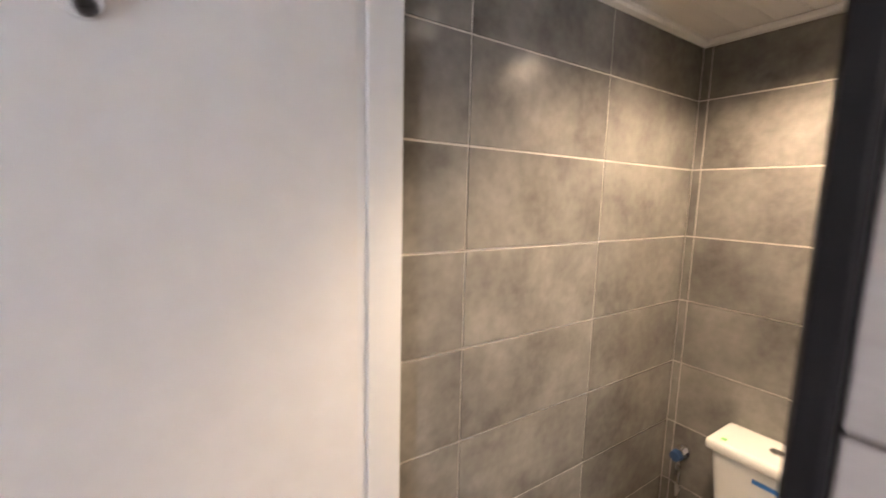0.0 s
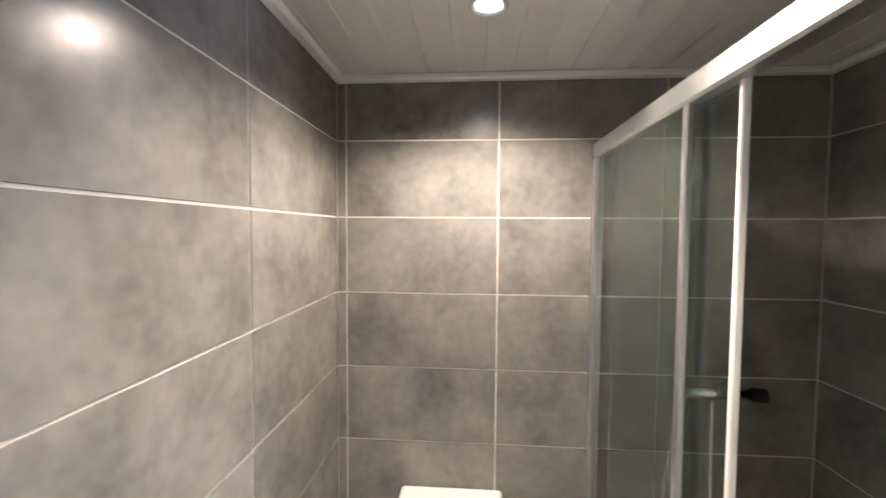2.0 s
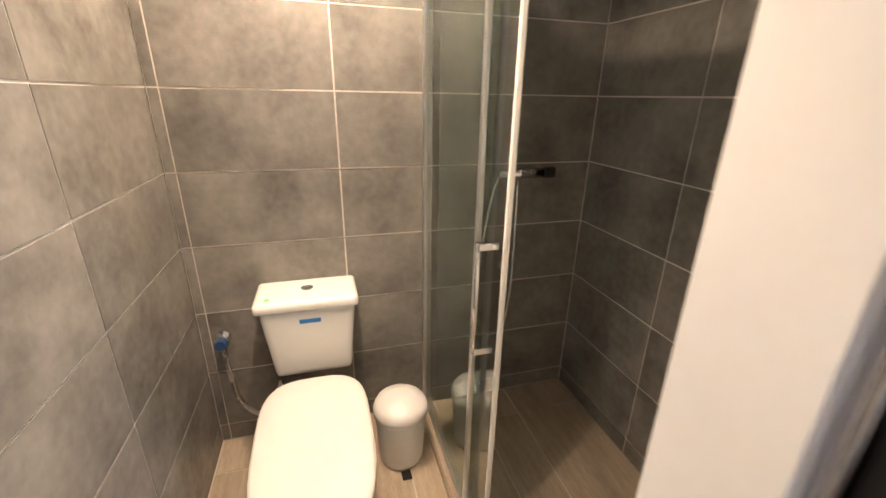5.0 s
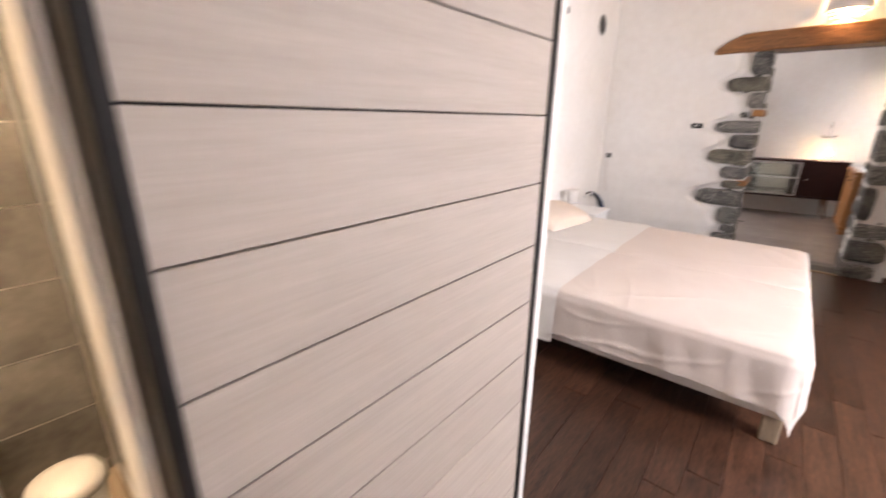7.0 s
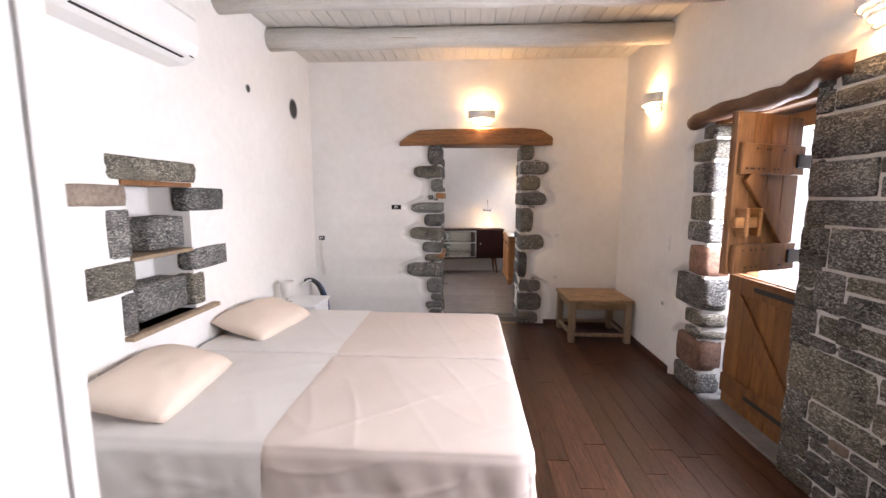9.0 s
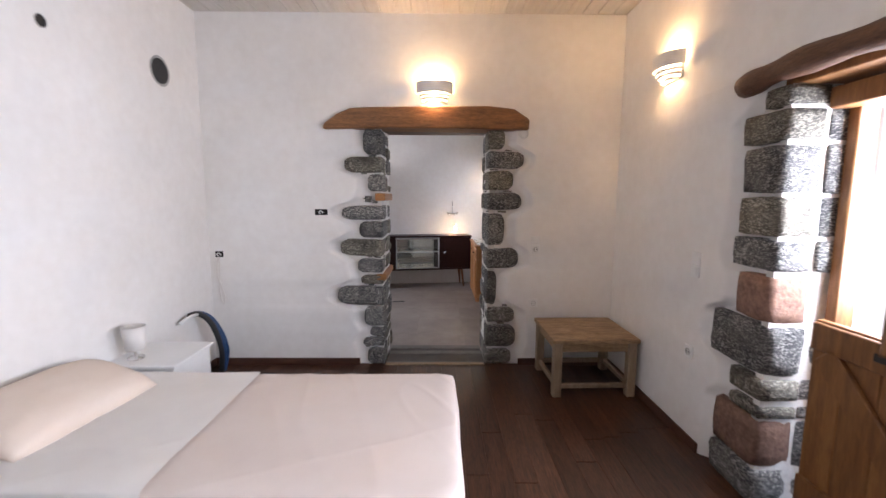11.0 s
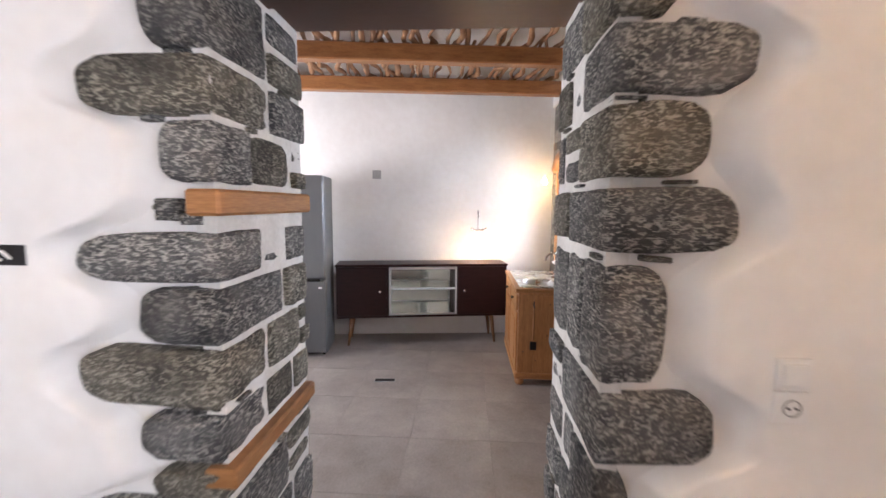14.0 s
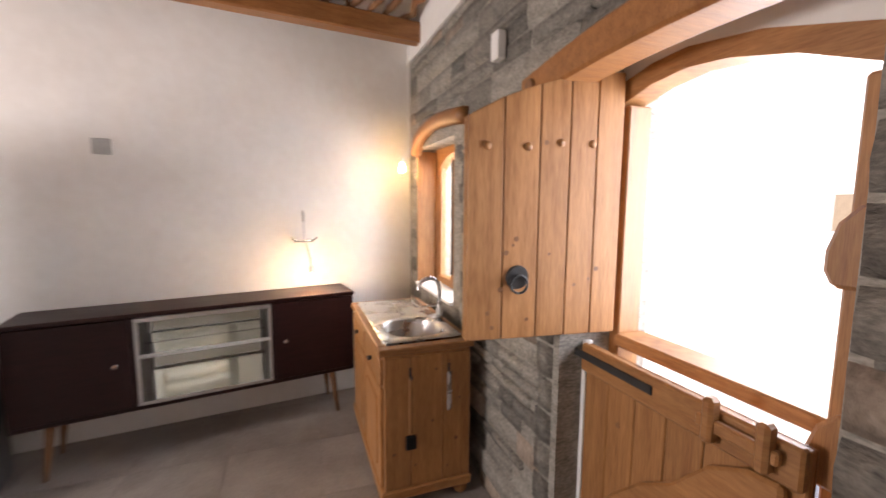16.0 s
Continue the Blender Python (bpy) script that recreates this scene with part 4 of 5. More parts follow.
for x in (-1, 1):
    for y in (-1, 1):
        part("leg", block(x * 0.31 - 0.035, x * 0.31 + 0.035, y * 0.27 - 0.035, y * 0.27 + 0.035, 0, 0.465, 0.005), GREY_WOOD, table)
    part("apron", block(x * 0.31 - 0.015, x * 0.31 + 0.015, -0.235, 0.235, 0.385, 0.465, 0.003), TABLE_WOOD, table)
    part("stretcher", block(x * 0.31 - 0.015, x * 0.31 + 0.015, -0.235, 0.235, 0.07, 0.11, 0.003), GREY_WOOD, table)
for y in (-1, 1):
    part("apron", block(-0.275, 0.275, y * 0.27 - 0.015, y * 0.27 + 0.015, 0.385, 0.465, 0.003), TABLE_WOOD, table)
    part("stretcher", block(-0.275, 0.275, y * 0.27 - 0.015, y * 0.27 + 0.015, 0.07, 0.11, 0.003), GREY_WOOD, table)

night = thing("bedside_cabinet", "small white bedside cabinet beyond the beds", "cabinet")
part("body", block(1.38, 1.83, -4.78, -4.36, 0.0, 0.53, 0.004), PLASTIC, night)
part("top", block(1.36, 1.84, -4.8, -4.34, 0.531, 0.555, 0.004), PLASTIC, night)
lamp = thing("bedside_lamp", "small white bedside lamp with a cylinder shade, unlit", "lamp")
part("base", lathe([(0.05, 0.556), (0.05, 0.566), (0.012, 0.572), (0.008, 0.62)], 20, centre=(1.7, -4.47)), CHROME, lamp, smooth=True)
part("shade", lathe([(0.058, 0.62), (0.07, 0.78), (0.064, 0.78), (0.053, 0.622)], 28, centre=(1.7, -4.47)), SHEET_FOLD, lamp, smooth=True)

ac = thing("air_conditioner", "white wall-mounted air conditioner with a dark outlet slot", "air conditioner")
prof = [(XL, 2.48), (XL - 0.13, 2.49), (XL - 0.2, 2.53), (XL - 0.225, 2.6), (XL - 0.22, 2.76), (XL - 0.19, 2.79), (XL, 2.79)]
part("body", prism(prof, "y", -3.2, -2.25, 0.008), PLASTIC, ac)
part("outlet_slot", block(XL - 0.178, XL - 0.16, -3.1, -2.35, 2.509, 2.516, 0), BLACK, ac)
part("display", block(XL - 0.2, XL - 0.19, -3.17, -3.13, 2.527, 2.533, 0), BLACK, ac)


def sconce(name, m):
    s_ = thing(name, "white plaster half-round wall lamp, lit warm", "lamp", m, "wall sconces")
    bm = bmesh.new()
    for z0, z1, r in ((-0.02, 0.075, 0.165), (-0.048, -0.028, 0.135), (-0.075, -0.055, 0.115), (-0.105, -0.083, 0.09)):
        pts = [(r * math.cos(math.pi * k / 18), -0.02 - 0.72 * r * math.sin(math.pi * k / 18)) for k in range(19)]
        inner = [(p * 0.93, q * 0.92) for p, q in pts][::-1]
        piece = prism(pts + inner, "z", z0, z1)
        me = bpy.data.meshes.new("ring")
        piece.to_mesh(me)
        piece.free()
        ring = new("ring", me)
        me.materials.append(PLASTIC)
        ring.parent = s_
    part("back_plate", block(-0.12, 0.12, -0.02, 0, -0.1, 0.06, 0.003), PLASTIC, s_)
    part("bulb", lathe([(0.008, -0.05), (0.024, -0.02), (0.026, 0.01), (0.01, 0.035)], 14, centre=(0, -0.07)), SCONCE_GLOW, s_, "glowing bulb", True)
    w = s_.matrix_world
    a, b = w @ Vector((0, -0.07, 0.075)), w @ Vector((0, -0.08, -0.085))
    point_lamp("sconce_light", *a, SCONCE_W * 0.75, 0.025, (1, 0.58, 0.24))
    point_lamp("sconce_light", *b, SCONCE_W * 0.7, 0.02, (1, 0.58, 0.24))


# sconces project along their own -y
sconce("wall_sconce", pose(-0.3, YW, 2.6, 0, 0, 180))
sconce("wall_sconce", pose(XR, -4.85, 2.58, 0, 0, 90))
sconce("wall_sconce", pose(XR, -2.5, 2.52, 0, 0, 90))


def plate(name, x, z, w, h, label, holes, wall="south", y=0.0):
    """A switch or socket plate fixed to a wall."""
    m = pose(x, YW, z, 0, 0, 180) if wall == "south" else pose(XR, y, z, 0, 0, 90)
    p = thing(name, label, "switch" if "switch" in name else "socket", m)
    part("frame", block(-w / 2, w / 2, -0.013, 0, -h / 2, h / 2, 0.004, seg=2), PLASTIC, p)
    if holes:
        cup = lathe([(0.018, 0.011), (0.0225, 0.011), (0.0225, 0.016), (0.0195, 0.016), (0.0185, 0.0112)], 24)
        bmesh.ops.rotate(cup, verts=cup.verts, matrix=Matrix.Rotation(math.pi / 2, 3, "X"))
        # shade inside the white socket's recess is painted as a grey ring
        part("cup", cup, GREY_PLASTIC, p, "round socket cup, grey for the shade of its recess")
        for dx in (-0.009, 0.009):
            part("hole", rod((dx, -0.0115, 0), (dx, -0.0168, 0), 0.0035, sides=8), BLACK, p)
    else:
        part("rocker", block(-w * 0.34, w * 0.34, -0.019, -0.009, -h * 0.34, h * 0.34, 0.003), PLASTIC, p)


plate("light_switch", -1.27, 1.243, 0.082, 0.082, "white square light switch on the plaster", False)
plate("wall_socket", -1.27, 1.158, 0.082, 0.082, "white square power socket under the switch", True)
plate("wall_socket", -1.265, 0.63, 0.082, 0.082, "white square power socket near the table", True)
plate("light_switch", 0, 1.26, 0.082, 0.082, "white square light switch near the door stones", False, "west", -4.42)
plate("light_switch", 0, 1.175, 0.082, 0.082, "white square light switch near the door stones", False, "west", -4.42)
plate("wall_socket", 0, 0.63, 0.082, 0.082, "white square power socket near the door stones", True, "west", -4.42)
for x, z, w in ((0.77, 1.505, 0.12), (1.755, 1.1, 0.075)):
    j = thing("junction_box", "open dark wall box with loose cables inside", "socket")
    part("box", block(x - w / 2, x + w / 2, YW - 0.04, YW + 0.003, z - 0.028, z + 0.028, 0.002), BLACK, j)
    part("cable", tube(smooth_path([(x - 0.02, YW + 0.004, z - 0.01), (x, YW + 0.012, z + 0.012), (x + 0.022, YW + 0.01, z), (x + 0.005, YW + 0.008, z - 0.014)]), 0.004), PLASTIC, j, smooth=True)
cable = tagged(link_mesh("loose_cable", tube(smooth_path([(1.76, YW + 0.012, 1.08), (1.775, YW + 0.02, 0.9), (1.72, YW + 0.015, 0.7), (1.735, YW + 0.02, 0.62), (1.76, YW + 0.02, 0.75), (1.75, YW + 0.012, 1.07)]), 0.005), SHEET_FOLD, True), "thin white cable hanging from the wall box", "cable")
hose = thing("conduit_bundle", "dark blue corrugated conduit coming out of the wall corner", "pipe")
for k in range(3):
    d = 0.024 * k
    part("conduit", tube(smooth_path([(XL + 0.02, -5.3 - d, 0.60), (XL - 0.08, -5.33 - d, 0.615 - d * 0.3), (XL - 0.16, -5.38 - d, 0.5), (XL - 0.19 - d * 0.4, -5.45 - d, 0.25), (XL - 0.15, -5.5 - d, 0.005)]), 0.024, 10), BLUE_HOSE if k else IRON, hose, smooth=True)
part("pipe_stub", tube(smooth_path([(XL - 0.075, -5.34, 0.61), (XL - 0.07, -5.22, 0.625), (XL - 0.065, -5.08, 0.6)]), 0.013, 10), PLASTIC, hose, "white bent pipe stub", True)
det = thing("smoke_sensor", "small round white sensor under the lintel", "sensor", pose(-1.13, YW, 2.235, 90))
part("disc", lathe([(0.04, 0.0), (0.04, -0.012), (0.03, -0.018), (0.005, -0.02)][::-1], 24), PLASTIC, det, smooth=True)
for y, z, r in ((-5.17, 2.62, 0.108), (-4.2, 2.6, 0.035)):
    h = thing("wall_pipe_hole", "round dark pipe opening in the white wall", "hole", pose(XL, y, z, 0, -90))
    part("rim", lathe([(r, -0.01), (r * 1.06, 0.004), (r * 0.9, 0.006), (r * 0.88, -0.008)], 24), GREY_PLASTIC, h, smooth=True)
    part("inside", lathe([(r * 0.88, 0.0015), (r * 0.88, 0.003)], 24), IRON, h)

# stones and shelves of the wall niche
niche = thing("niche_surround", "dark stones framing the shelved wall niche", "niche", kind="structure")
for x_out, (y0, y1, z0, z1), m in (
        (0.02, (-3.38, -2.63, 1.73, 1.87), BASALT[0]), (0.015, (-2.75, -2.38, 1.58, 1.70), TANS[0]), (0.015, (-3.7, -3.28, 1.53, 1.7), BASALT[1]),
        (0.015, (-2.76, -2.61, 1.28, 1.56), BASALT[2]), (0.018, (-2.77, -2.45, 1.08, 1.26), BASALT[3]), (0.015, (-3.71, -3.29, 1.1, 1.26), BASALT[4]),
        (0.012, (-2.76, -2.66, 0.82, 1.07), BASALT[5]), (0.012, (-3.4, -3.28, 0.84, 1.08), BASALT[6]), (-0.05, (-3.32, -3.0, 1.28, 1.5), BASALT[7]), (-0.05, (-3.32, -2.85, 0.84, 1.07), BASALT[8])):
    stone(m, XL - x_out, XL + 0.28 if x_out < 0 else XL + 0.12, y0, y1, z0, z1, niche)
part("shelf", block(XL - 0.01, XL + 0.3, NY0, NY1, 1.245, 1.27, 0.003), GREY_WOOD, niche, "old wooden shelf board")
part("head_board", block(XL - 0.015, XL + 0.3, NY0 - 0.02, NY1 + 0.03, 1.7, 1.73, 0.003), OAK, niche, "brown wooden head board")
part("sill", block(XL - 0.06, XL + 0.3, -3.5, -2.66, 0.79, 0.82, 0.005), GREY_WOOD, niche, "worn wooden sill board")

# half door of the bedroom: lower leaf shut, upper leaf ajar
hd = thing("bedroom_half_door", "brown pine stable door, lower half shut, upper half ajar", "door", kind="structure")
part("frame_post", block(XR - 0.32, XR - 0.18, BY1 - 0.11, BY1 - 0.01, 0, 2.16, 0.006), BROWN_PINE, hd)
part("frame_post", block(XR - 0.4, XR - 0.3, BY0 + 0.0, BY0 + 0.06, 0, 2.16, 0.006), BROWN_PINE, hd)
part("frame_head", block(XR - 0.4, XR - 0.2, BY0, BY1 - 0.11, 2.08, 2.18, 0.006), BROWN_PINE, hd)
part("sill", block(XR - 0.4, XR - 0.02, BY0, BY1, -0.01, 0.02, 0.005), STEP_STONE, hd, "pale stone door sill")


def boards(name, lo, hi, z0, z1, x0, x1, n, mat, parent):
    for k in range(n):
        a, b = lo + (hi - lo) * k / n, lo + (hi - lo) * (k + 1) / n
        part(name, block(x0, x1, a + 0.001, b - 0.001, z0, z1, 0.004), mat, parent)


def slant(x0, x1, ya, za, yb, zb, w):
    """A brace between two points of a door leaf."""
    a, b = Vector((ya, za)), Vector((yb, zb))
    d = (b - a).normalized()
    nrm = Vector((-d.y, d.x)) * w / 2
    return prism([(p.x, p.y) for p in (a + nrm, b + nrm, b - nrm, a - nrm)], "x", x0, x1, 0.004)


lower = part("lower_leaf", block(XR - 0.185, XR - 0.18, BY0 + 0.12, BY1 - 0.02, 0.03, 1.07, 0), BROWN_PINE, hd)
boards("board", BY0 + 0.12, BY1 - 0.02, 0.03, 1.07, XR - 0.18, XR - 0.15, 5, BROWN_PINE, lower)
part("ledge", block(XR - 0.15, XR - 0.125, BY0 + 0.13, BY1 - 0.03, 0.12, 0.27, 0.005), BROWN_PINE, lower)
part("ledge", block(XR - 0.15, XR - 0.125, BY0 + 0.13, BY1 - 0.03, 0.93, 1.06, 0.005), BROWN_PINE, lower)
part("brace", slant(XR - 0.15, XR - 0.125, BY0 + 0.2, 0.92, BY1 - 0.12, 0.28, 0.12), BROWN_PINE, lower)
part("strap_hinge", block(XR - 0.125, XR - 0.118, BY0 + 0.42, BY1 - 0.03, 0.175, 0.21, 0.003), IRON, lower, "black iron strap")
part("strap_hinge", block(XR - 0.125, XR - 0.118, BY0 + 0.42, BY1 - 0.03, 0.98, 1.015, 0.003), IRON, lower, "black iron strap")
U0, U1 = -3.67, -3.1
upper = part("upper_leaf", block(XR - 0.135, XR - 0.13, U0, U1, 1.2, 2.11, 0), BROWN_PINE, hd)
boards("board", U0, U1, 1.2, 2.11, XR - 0.13, XR - 0.1, 4, BROWN_PINE, upper)
part("ledge", block(XR - 0.1, XR - 0.07, U0 + 0.02, U1 - 0.01, 1.21, 1.37, 0.005), BROWN_PINE, upper)
part("ledge", block(XR - 0.1, XR - 0.07, U0 + 0.02, U1 - 0.01, 1.77, 1.94, 0.005), BROWN_PINE, upper)
part("brace", slant(XR - 0.1, XR - 0.072, U0 + 0.1, 1.77, U1 - 0.08, 1.37, 0.1), BROWN_PINE, upper)
part("bolt", block(XR - 0.07, XR - 0.045, U0 - 0.03, U0 + 0.19, 1.47, 1.53, 0.005), PINE_X, upper, "wooden sliding bolt")
part("bolt_keep", block(XR - 0.1, XR - 0.035, U0 + 0.04, U0 + 0.07, 1.42, 1.58, 0.005), PINE_X, upper)
part("bolt_keep", block(XR - 0.1, XR - 0.035, U0 + 0.15, U0 + 0.18, 1.42, 1.58, 0.005), PINE_X, upper)
for z in (1.29, 1.85):
    part("strap_hinge", block(XR - 0.11, XR - 0.06, U1 - 0.09, U1 + 0.06, z - 0.04, z + 0.04, 0.006), IRON, upper, "black iron hinge")
r = random.Random(14)
for k in range(22):
    y, z = r.uniform(U0 + 0.04, U1 - 0.1), r.choice((1.24, 1.34, 1.8, 1.91))
    part("nail", rod((XR - 0.07, y, z), (XR - 0.066, y, z), 0.005, sides=8), IRON, upper)
upper.matrix_local = pose(XR - 0.1, U1, 0, 0, 0, 114) @ pose(0.1 - XR, -U1, 0)
log_path = smooth_path([(XR + 0.0, -4.13, 2.255), (XR + 0.005, -3.9, 2.275), (XR + 0.002, -3.55, 2.275), (XR + 0.005, -3.2, 2.255), (XR + 0.01, -3.0, 2.275), (XR + 0.005, -2.85, 2.31), (XR + 0.0, -2.7, 2.305)], 4)
blint = thing("old_door_lintel", "crooked dark brown log lintel over the half door", "lintel", kind="structure")
part("log", tube(log_path, [0.06 + 0.008 * math.sin(k * 1.3) for k in range(len(log_path))], 12), OLD_LOG, blint, smooth=True)
part("inner_board", block(XR - 0.42, XR - 0.06, BY0 - 0.1, BY1 + 0.1, 2.2, 2.26, 0.005), BROWN_PINE, blint)

# ---- kitchen things ----
fr = thing("fridge_freezer", "tall dark grey steel fridge-freezer with two doors", "fridge", pose(1.46, -9.1, K, 0, 0, 8))
part("body", block(-0.335, 0.335, -0.52, -0.06, 0.02, 2.06, 0.008), FRIDGE, fr)
lo = part("freezer_door", block(-0.335, 0.335, -0.055, 0.005, 0.04, 0.885, 0.012), FRIDGE, fr)
up = part("fridge_door", block(-0.335, 0.335, -0.055, 0.005, 0.905, 2.06, 0.012), FRIDGE, fr)
part("grip_recess", block(-0.28, 0.27, 0.002, 0.008, 0.872, 0.903, 0.002), BLACK, lo)
part("badge", block(-0.3, -0.26, 0.004, 0.007, 0.79, 0.81, 0.001), CHROME, lo)
for x in (-0.29, 0.29):
    part("foot", rod((x, -0.08, 0), (x, -0.08, 0.03), 0.02), BLACK, fr)
    part("foot", rod((x, -0.48, 0), (x, -0.48, 0.03), 0.02), BLACK, fr)

SW = 2.12
sb = thing("sideboard", "dark mahogany mid-century sideboard with glazed centre", "sideboard", pose(0.07, -9.655, K, 0, 0, 9.5))
H = SW / 2
part("top", block(-H - 0.01, H + 0.01, -0.38, 0.015, 0.985, 1.015, 0.006), MAHOGANY, sb)
part("bottom", block(-H, H, -0.37, 0, 0.345, 0.375, 0.004), MAHOGANY, sb)
for x in (-H, H - 0.025, -0.45, 0.42):
    part("upright", block(x, x + 0.025, -0.37, -0.005, 0.376, 0.984, 0.003), MAHOGANY, sb)
part("back_panel", block(-H + 0.02, H - 0.02, -0.37, -0.36, 0.376, 0.984, 0), MAHOGANY, sb)
for x0, x1, kx in ((-H + 0.003, -0.437, -0.52), (0.445, H - 0.003, 0.53)):
    d = part("door", block(x0, x1, -0.004, 0.015, 0.378, 0.982, 0.004), MAHOGANY, sb)
    part("knob", rod((kx, 0.015, 0.68), (kx, 0.035, 0.68), 0.014, 0.016), CHROME, d, smooth=True)
part("mirror_lining", block(-0.42, 0.415, -0.358, -0.352, 0.378, 0.98, 0), MIRROR, sb, "tarnished mirror lining")
part("mirror_floor", block(-0.42, 0.415, -0.35, -0.03, 0.376, 0.381, 0), MIRROR, sb, "mirror base")
part("shelf", block(-0.42, 0.415, -0.345, -0.05, 0.69, 0.703, 0), GLASS, sb, "glass shelf")
part("shelf_edge", block(-0.42, 0.415, -0.06, -0.045, 0.685, 0.71, 0.002), PLASTIC, sb)
for x0, x1, z0, z1 in ((-0.425, 0.42, 0.95, 0.98), (-0.425, 0.42, 0.376, 0.395), (-0.425, -0.405, 0.396, 0.949), (0.4, 0.42, 0.396, 0.949)):
    part("glass_frame", block(x0, x1, -0.012, 0.01, z0, z1, 0.003), ALU, sb)
g = part("glass_front", block(-0.405, 0.4, -0.006, -0.002, 0.396, 0.949, 0), GLASS, sb)
g.visible_shadow = False
for x in (-H + 0.18, H - 0.18):
    for y, lean in ((-0.04, 0.03), (-0.32, -0.03)):
        part("leg", rod((x, y, 0.345), (x + 0.04 * math.copysign(1, x), y + lean, 0.0), 0.028, 0.014), BROWN_LEG, sb, "tapered wooden leg", True)

tap = thing("wall_tap", "chrome wall mixer with a tall thin spout", "tap", KM @ pose(0.95, 0.0, 0))
part("body", rod((-0.07, 0.05, 1.32), (0.07, 0.05, 1.32), 0.014), CHROME, tap, smooth=True)
for x in (-0.065, 0.065):
    part("connector", rod((x, 0, 1.32), (x, 0.05, 1.32), 0.022, 0.014), CHROME, tap, smooth=True)
    part("handle", rod((x, 0.05, 1.32), (x * 1.6, 0.07, 1.35), 0.012), CHROME, tap, smooth=True)
part("spout", tube(smooth_path([(0, 0.05, 1.33), (0, 0.05, 1.5), (0.005, 0.06, 1.57), (0.01, 0.1, 1.56)]), 0.01), STEEL, tap, smooth=True)


def bare_bulb(x, y, z, top, name, label, watts):
    b = thing(name, label, "lamp")
    part("cable", tube(smooth_path(top + [(x, y, z + 0.09)]), 0.004), PLASTIC, b, smooth=True)
    part("socket", rod((x, y, z + 0.05), (x, y, z + 0.1), 0.018), PLASTIC, b)
    part("bulb", lathe([(0.012, z + 0.05), (0.02, z + 0.03), (0.03, z), (0.022, z - 0.025), (0.004, z - 0.032)][::-1], 16, centre=(x, y)), BULB, b, "glowing bulb", True)
    point_lamp("bulb_light", x, y, z - 0.055, watts, 0.03)


bare_bulb(-0.66, -9.84, 1.035, [(-0.62, -10.12, 1.32), (-0.64, -10.0, 1.26)], "hanging_bulb", "bare warm bulb hanging above the sideboard", BULB_W * 0.7)
bare_bulb(-1.43, -9.92, 1.94, [(-1.5, -9.95, 3.0), (-1.49, -9.95, 2.4), (-1.52, -9.94, 2.15)], "hanging_bulb", "bare warm bulb hanging beside the window", BULB_W * 0.22)

sx0, sx1, sy0, sy1 = -1.5, -0.94, -9.66, -8.52
su = thing("sink_cabinet", "rustic pine sink cabinet with steel sink on top", "cabinet")
part("end_panel", block(sx0 + 0.02, sx1 - 0.03, sy1 - 0.05, sy1 - 0.02, K + 0.1, 0.82, 0.004), PINE_Z, su)
for a, b in ((sx0 + 0.02, -1.31), (-1.308, -1.12), (-1.118, sx1 - 0.03)):
    part("end_board", block(a, b, sy1 - 0.022, sy1 - 0.012, K + 0.13, 0.8, 0.003), PINE_Z, su)
part("back_panel", block(sx0 + 0.02, sx0 + 0.04, sy0, sy1 - 0.05, K + 0.1, 0.82, 0), PINE_Z, su)
part("far_panel", block(sx0 + 0.04, sx1 - 0.03, sy0, sy0 + 0.03, K + 0.1, 0.82, 0), PINE_Z, su)
part("front_frame", block(sx1 - 0.045, sx1 - 0.03, sy0 + 0.03, sy1 - 0.05, K + 0.1, 0.82, 0), PINE_Z, su)
for k in range(2):
    a = sy0 + 0.05 + k * 0.54
    d = part("door", block(sx1 - 0.03, sx1 - 0.012, a, a + 0.5, K + 0.14, 0.62, 0.004), PINE_Z, su)
    part("door_panel", block(sx1 - 0.014, sx1 - 0.006, a + 0.08, a + 0.42, K + 0.23, 0.54, 0.008), PINE_Z, d)
    w = part("drawer", block(sx1 - 0.03, sx1 - 0.012, a, a + 0.5, 0.64, 0.79, 0.004), PINE_X, su)
    part("drawer_knob", rod((sx1 - 0.012, a + 0.25, 0.715), (sx1 + 0.012, a + 0.25, 0.715), 0.012, 0.016), IRON, w, smooth=True)
part("plinth", block(sx0 + 0.01, sx1 - 0.005, sy0, sy1 - 0.0, K + 0.07, K + 0.13, 0.008), PINE_X, su)
for x in (sx0 + 0.06, sx1 - 0.06):
    for y in (sy0 + 0.06, sy1 - 0.06):
        part("foot", lathe([(0.03, K), (0.045, K + 0.02), (0.045, K + 0.05), (0.03, K + 0.072)], 16, centre=(x, y)), PINE_X, su, "round turned foot", True)
part("worktop", block(sx0, sx1, sy0, sy0 + 0.06, 0.82, 0.86, 0.006, block(sx0, sx1, sy1 - 0.07, sy1, 0.82, 0.86, 0.006, block(sx0, sx0 + 0.05, sy0 + 0.06, sy1 - 0.07, 0.82, 0.86, 0.006, block(sx1 - 0.06, sx1, sy0 + 0.06, sy1 - 0.07, 0.82, 0.86, 0.006)))), PINE_X, su)
sink = thing("steel_sink", "stainless steel sink with oval bowl and ribbed drainer", "sink")
scx, scy = -1.22, -8.86
ang = [2 * math.pi * k / 40 for k in range(40)]
rect = []
for a in ang:
    c, s_ = math.cos(a), math.sin(a)
    m_ = max(abs(c) / 0.235, abs(s_) / 0.25)
    rect.append((scx + c / m_, scy + s_ / m_))
ell = [(scx + 0.18 * math.copysign(abs(math.cos(a)) ** 0.8, math.cos(a)), scy + 0.2 * math.copysign(abs(math.sin(a)) ** 0.8, math.sin(a))) for a in ang]
bm = bmesh.new()
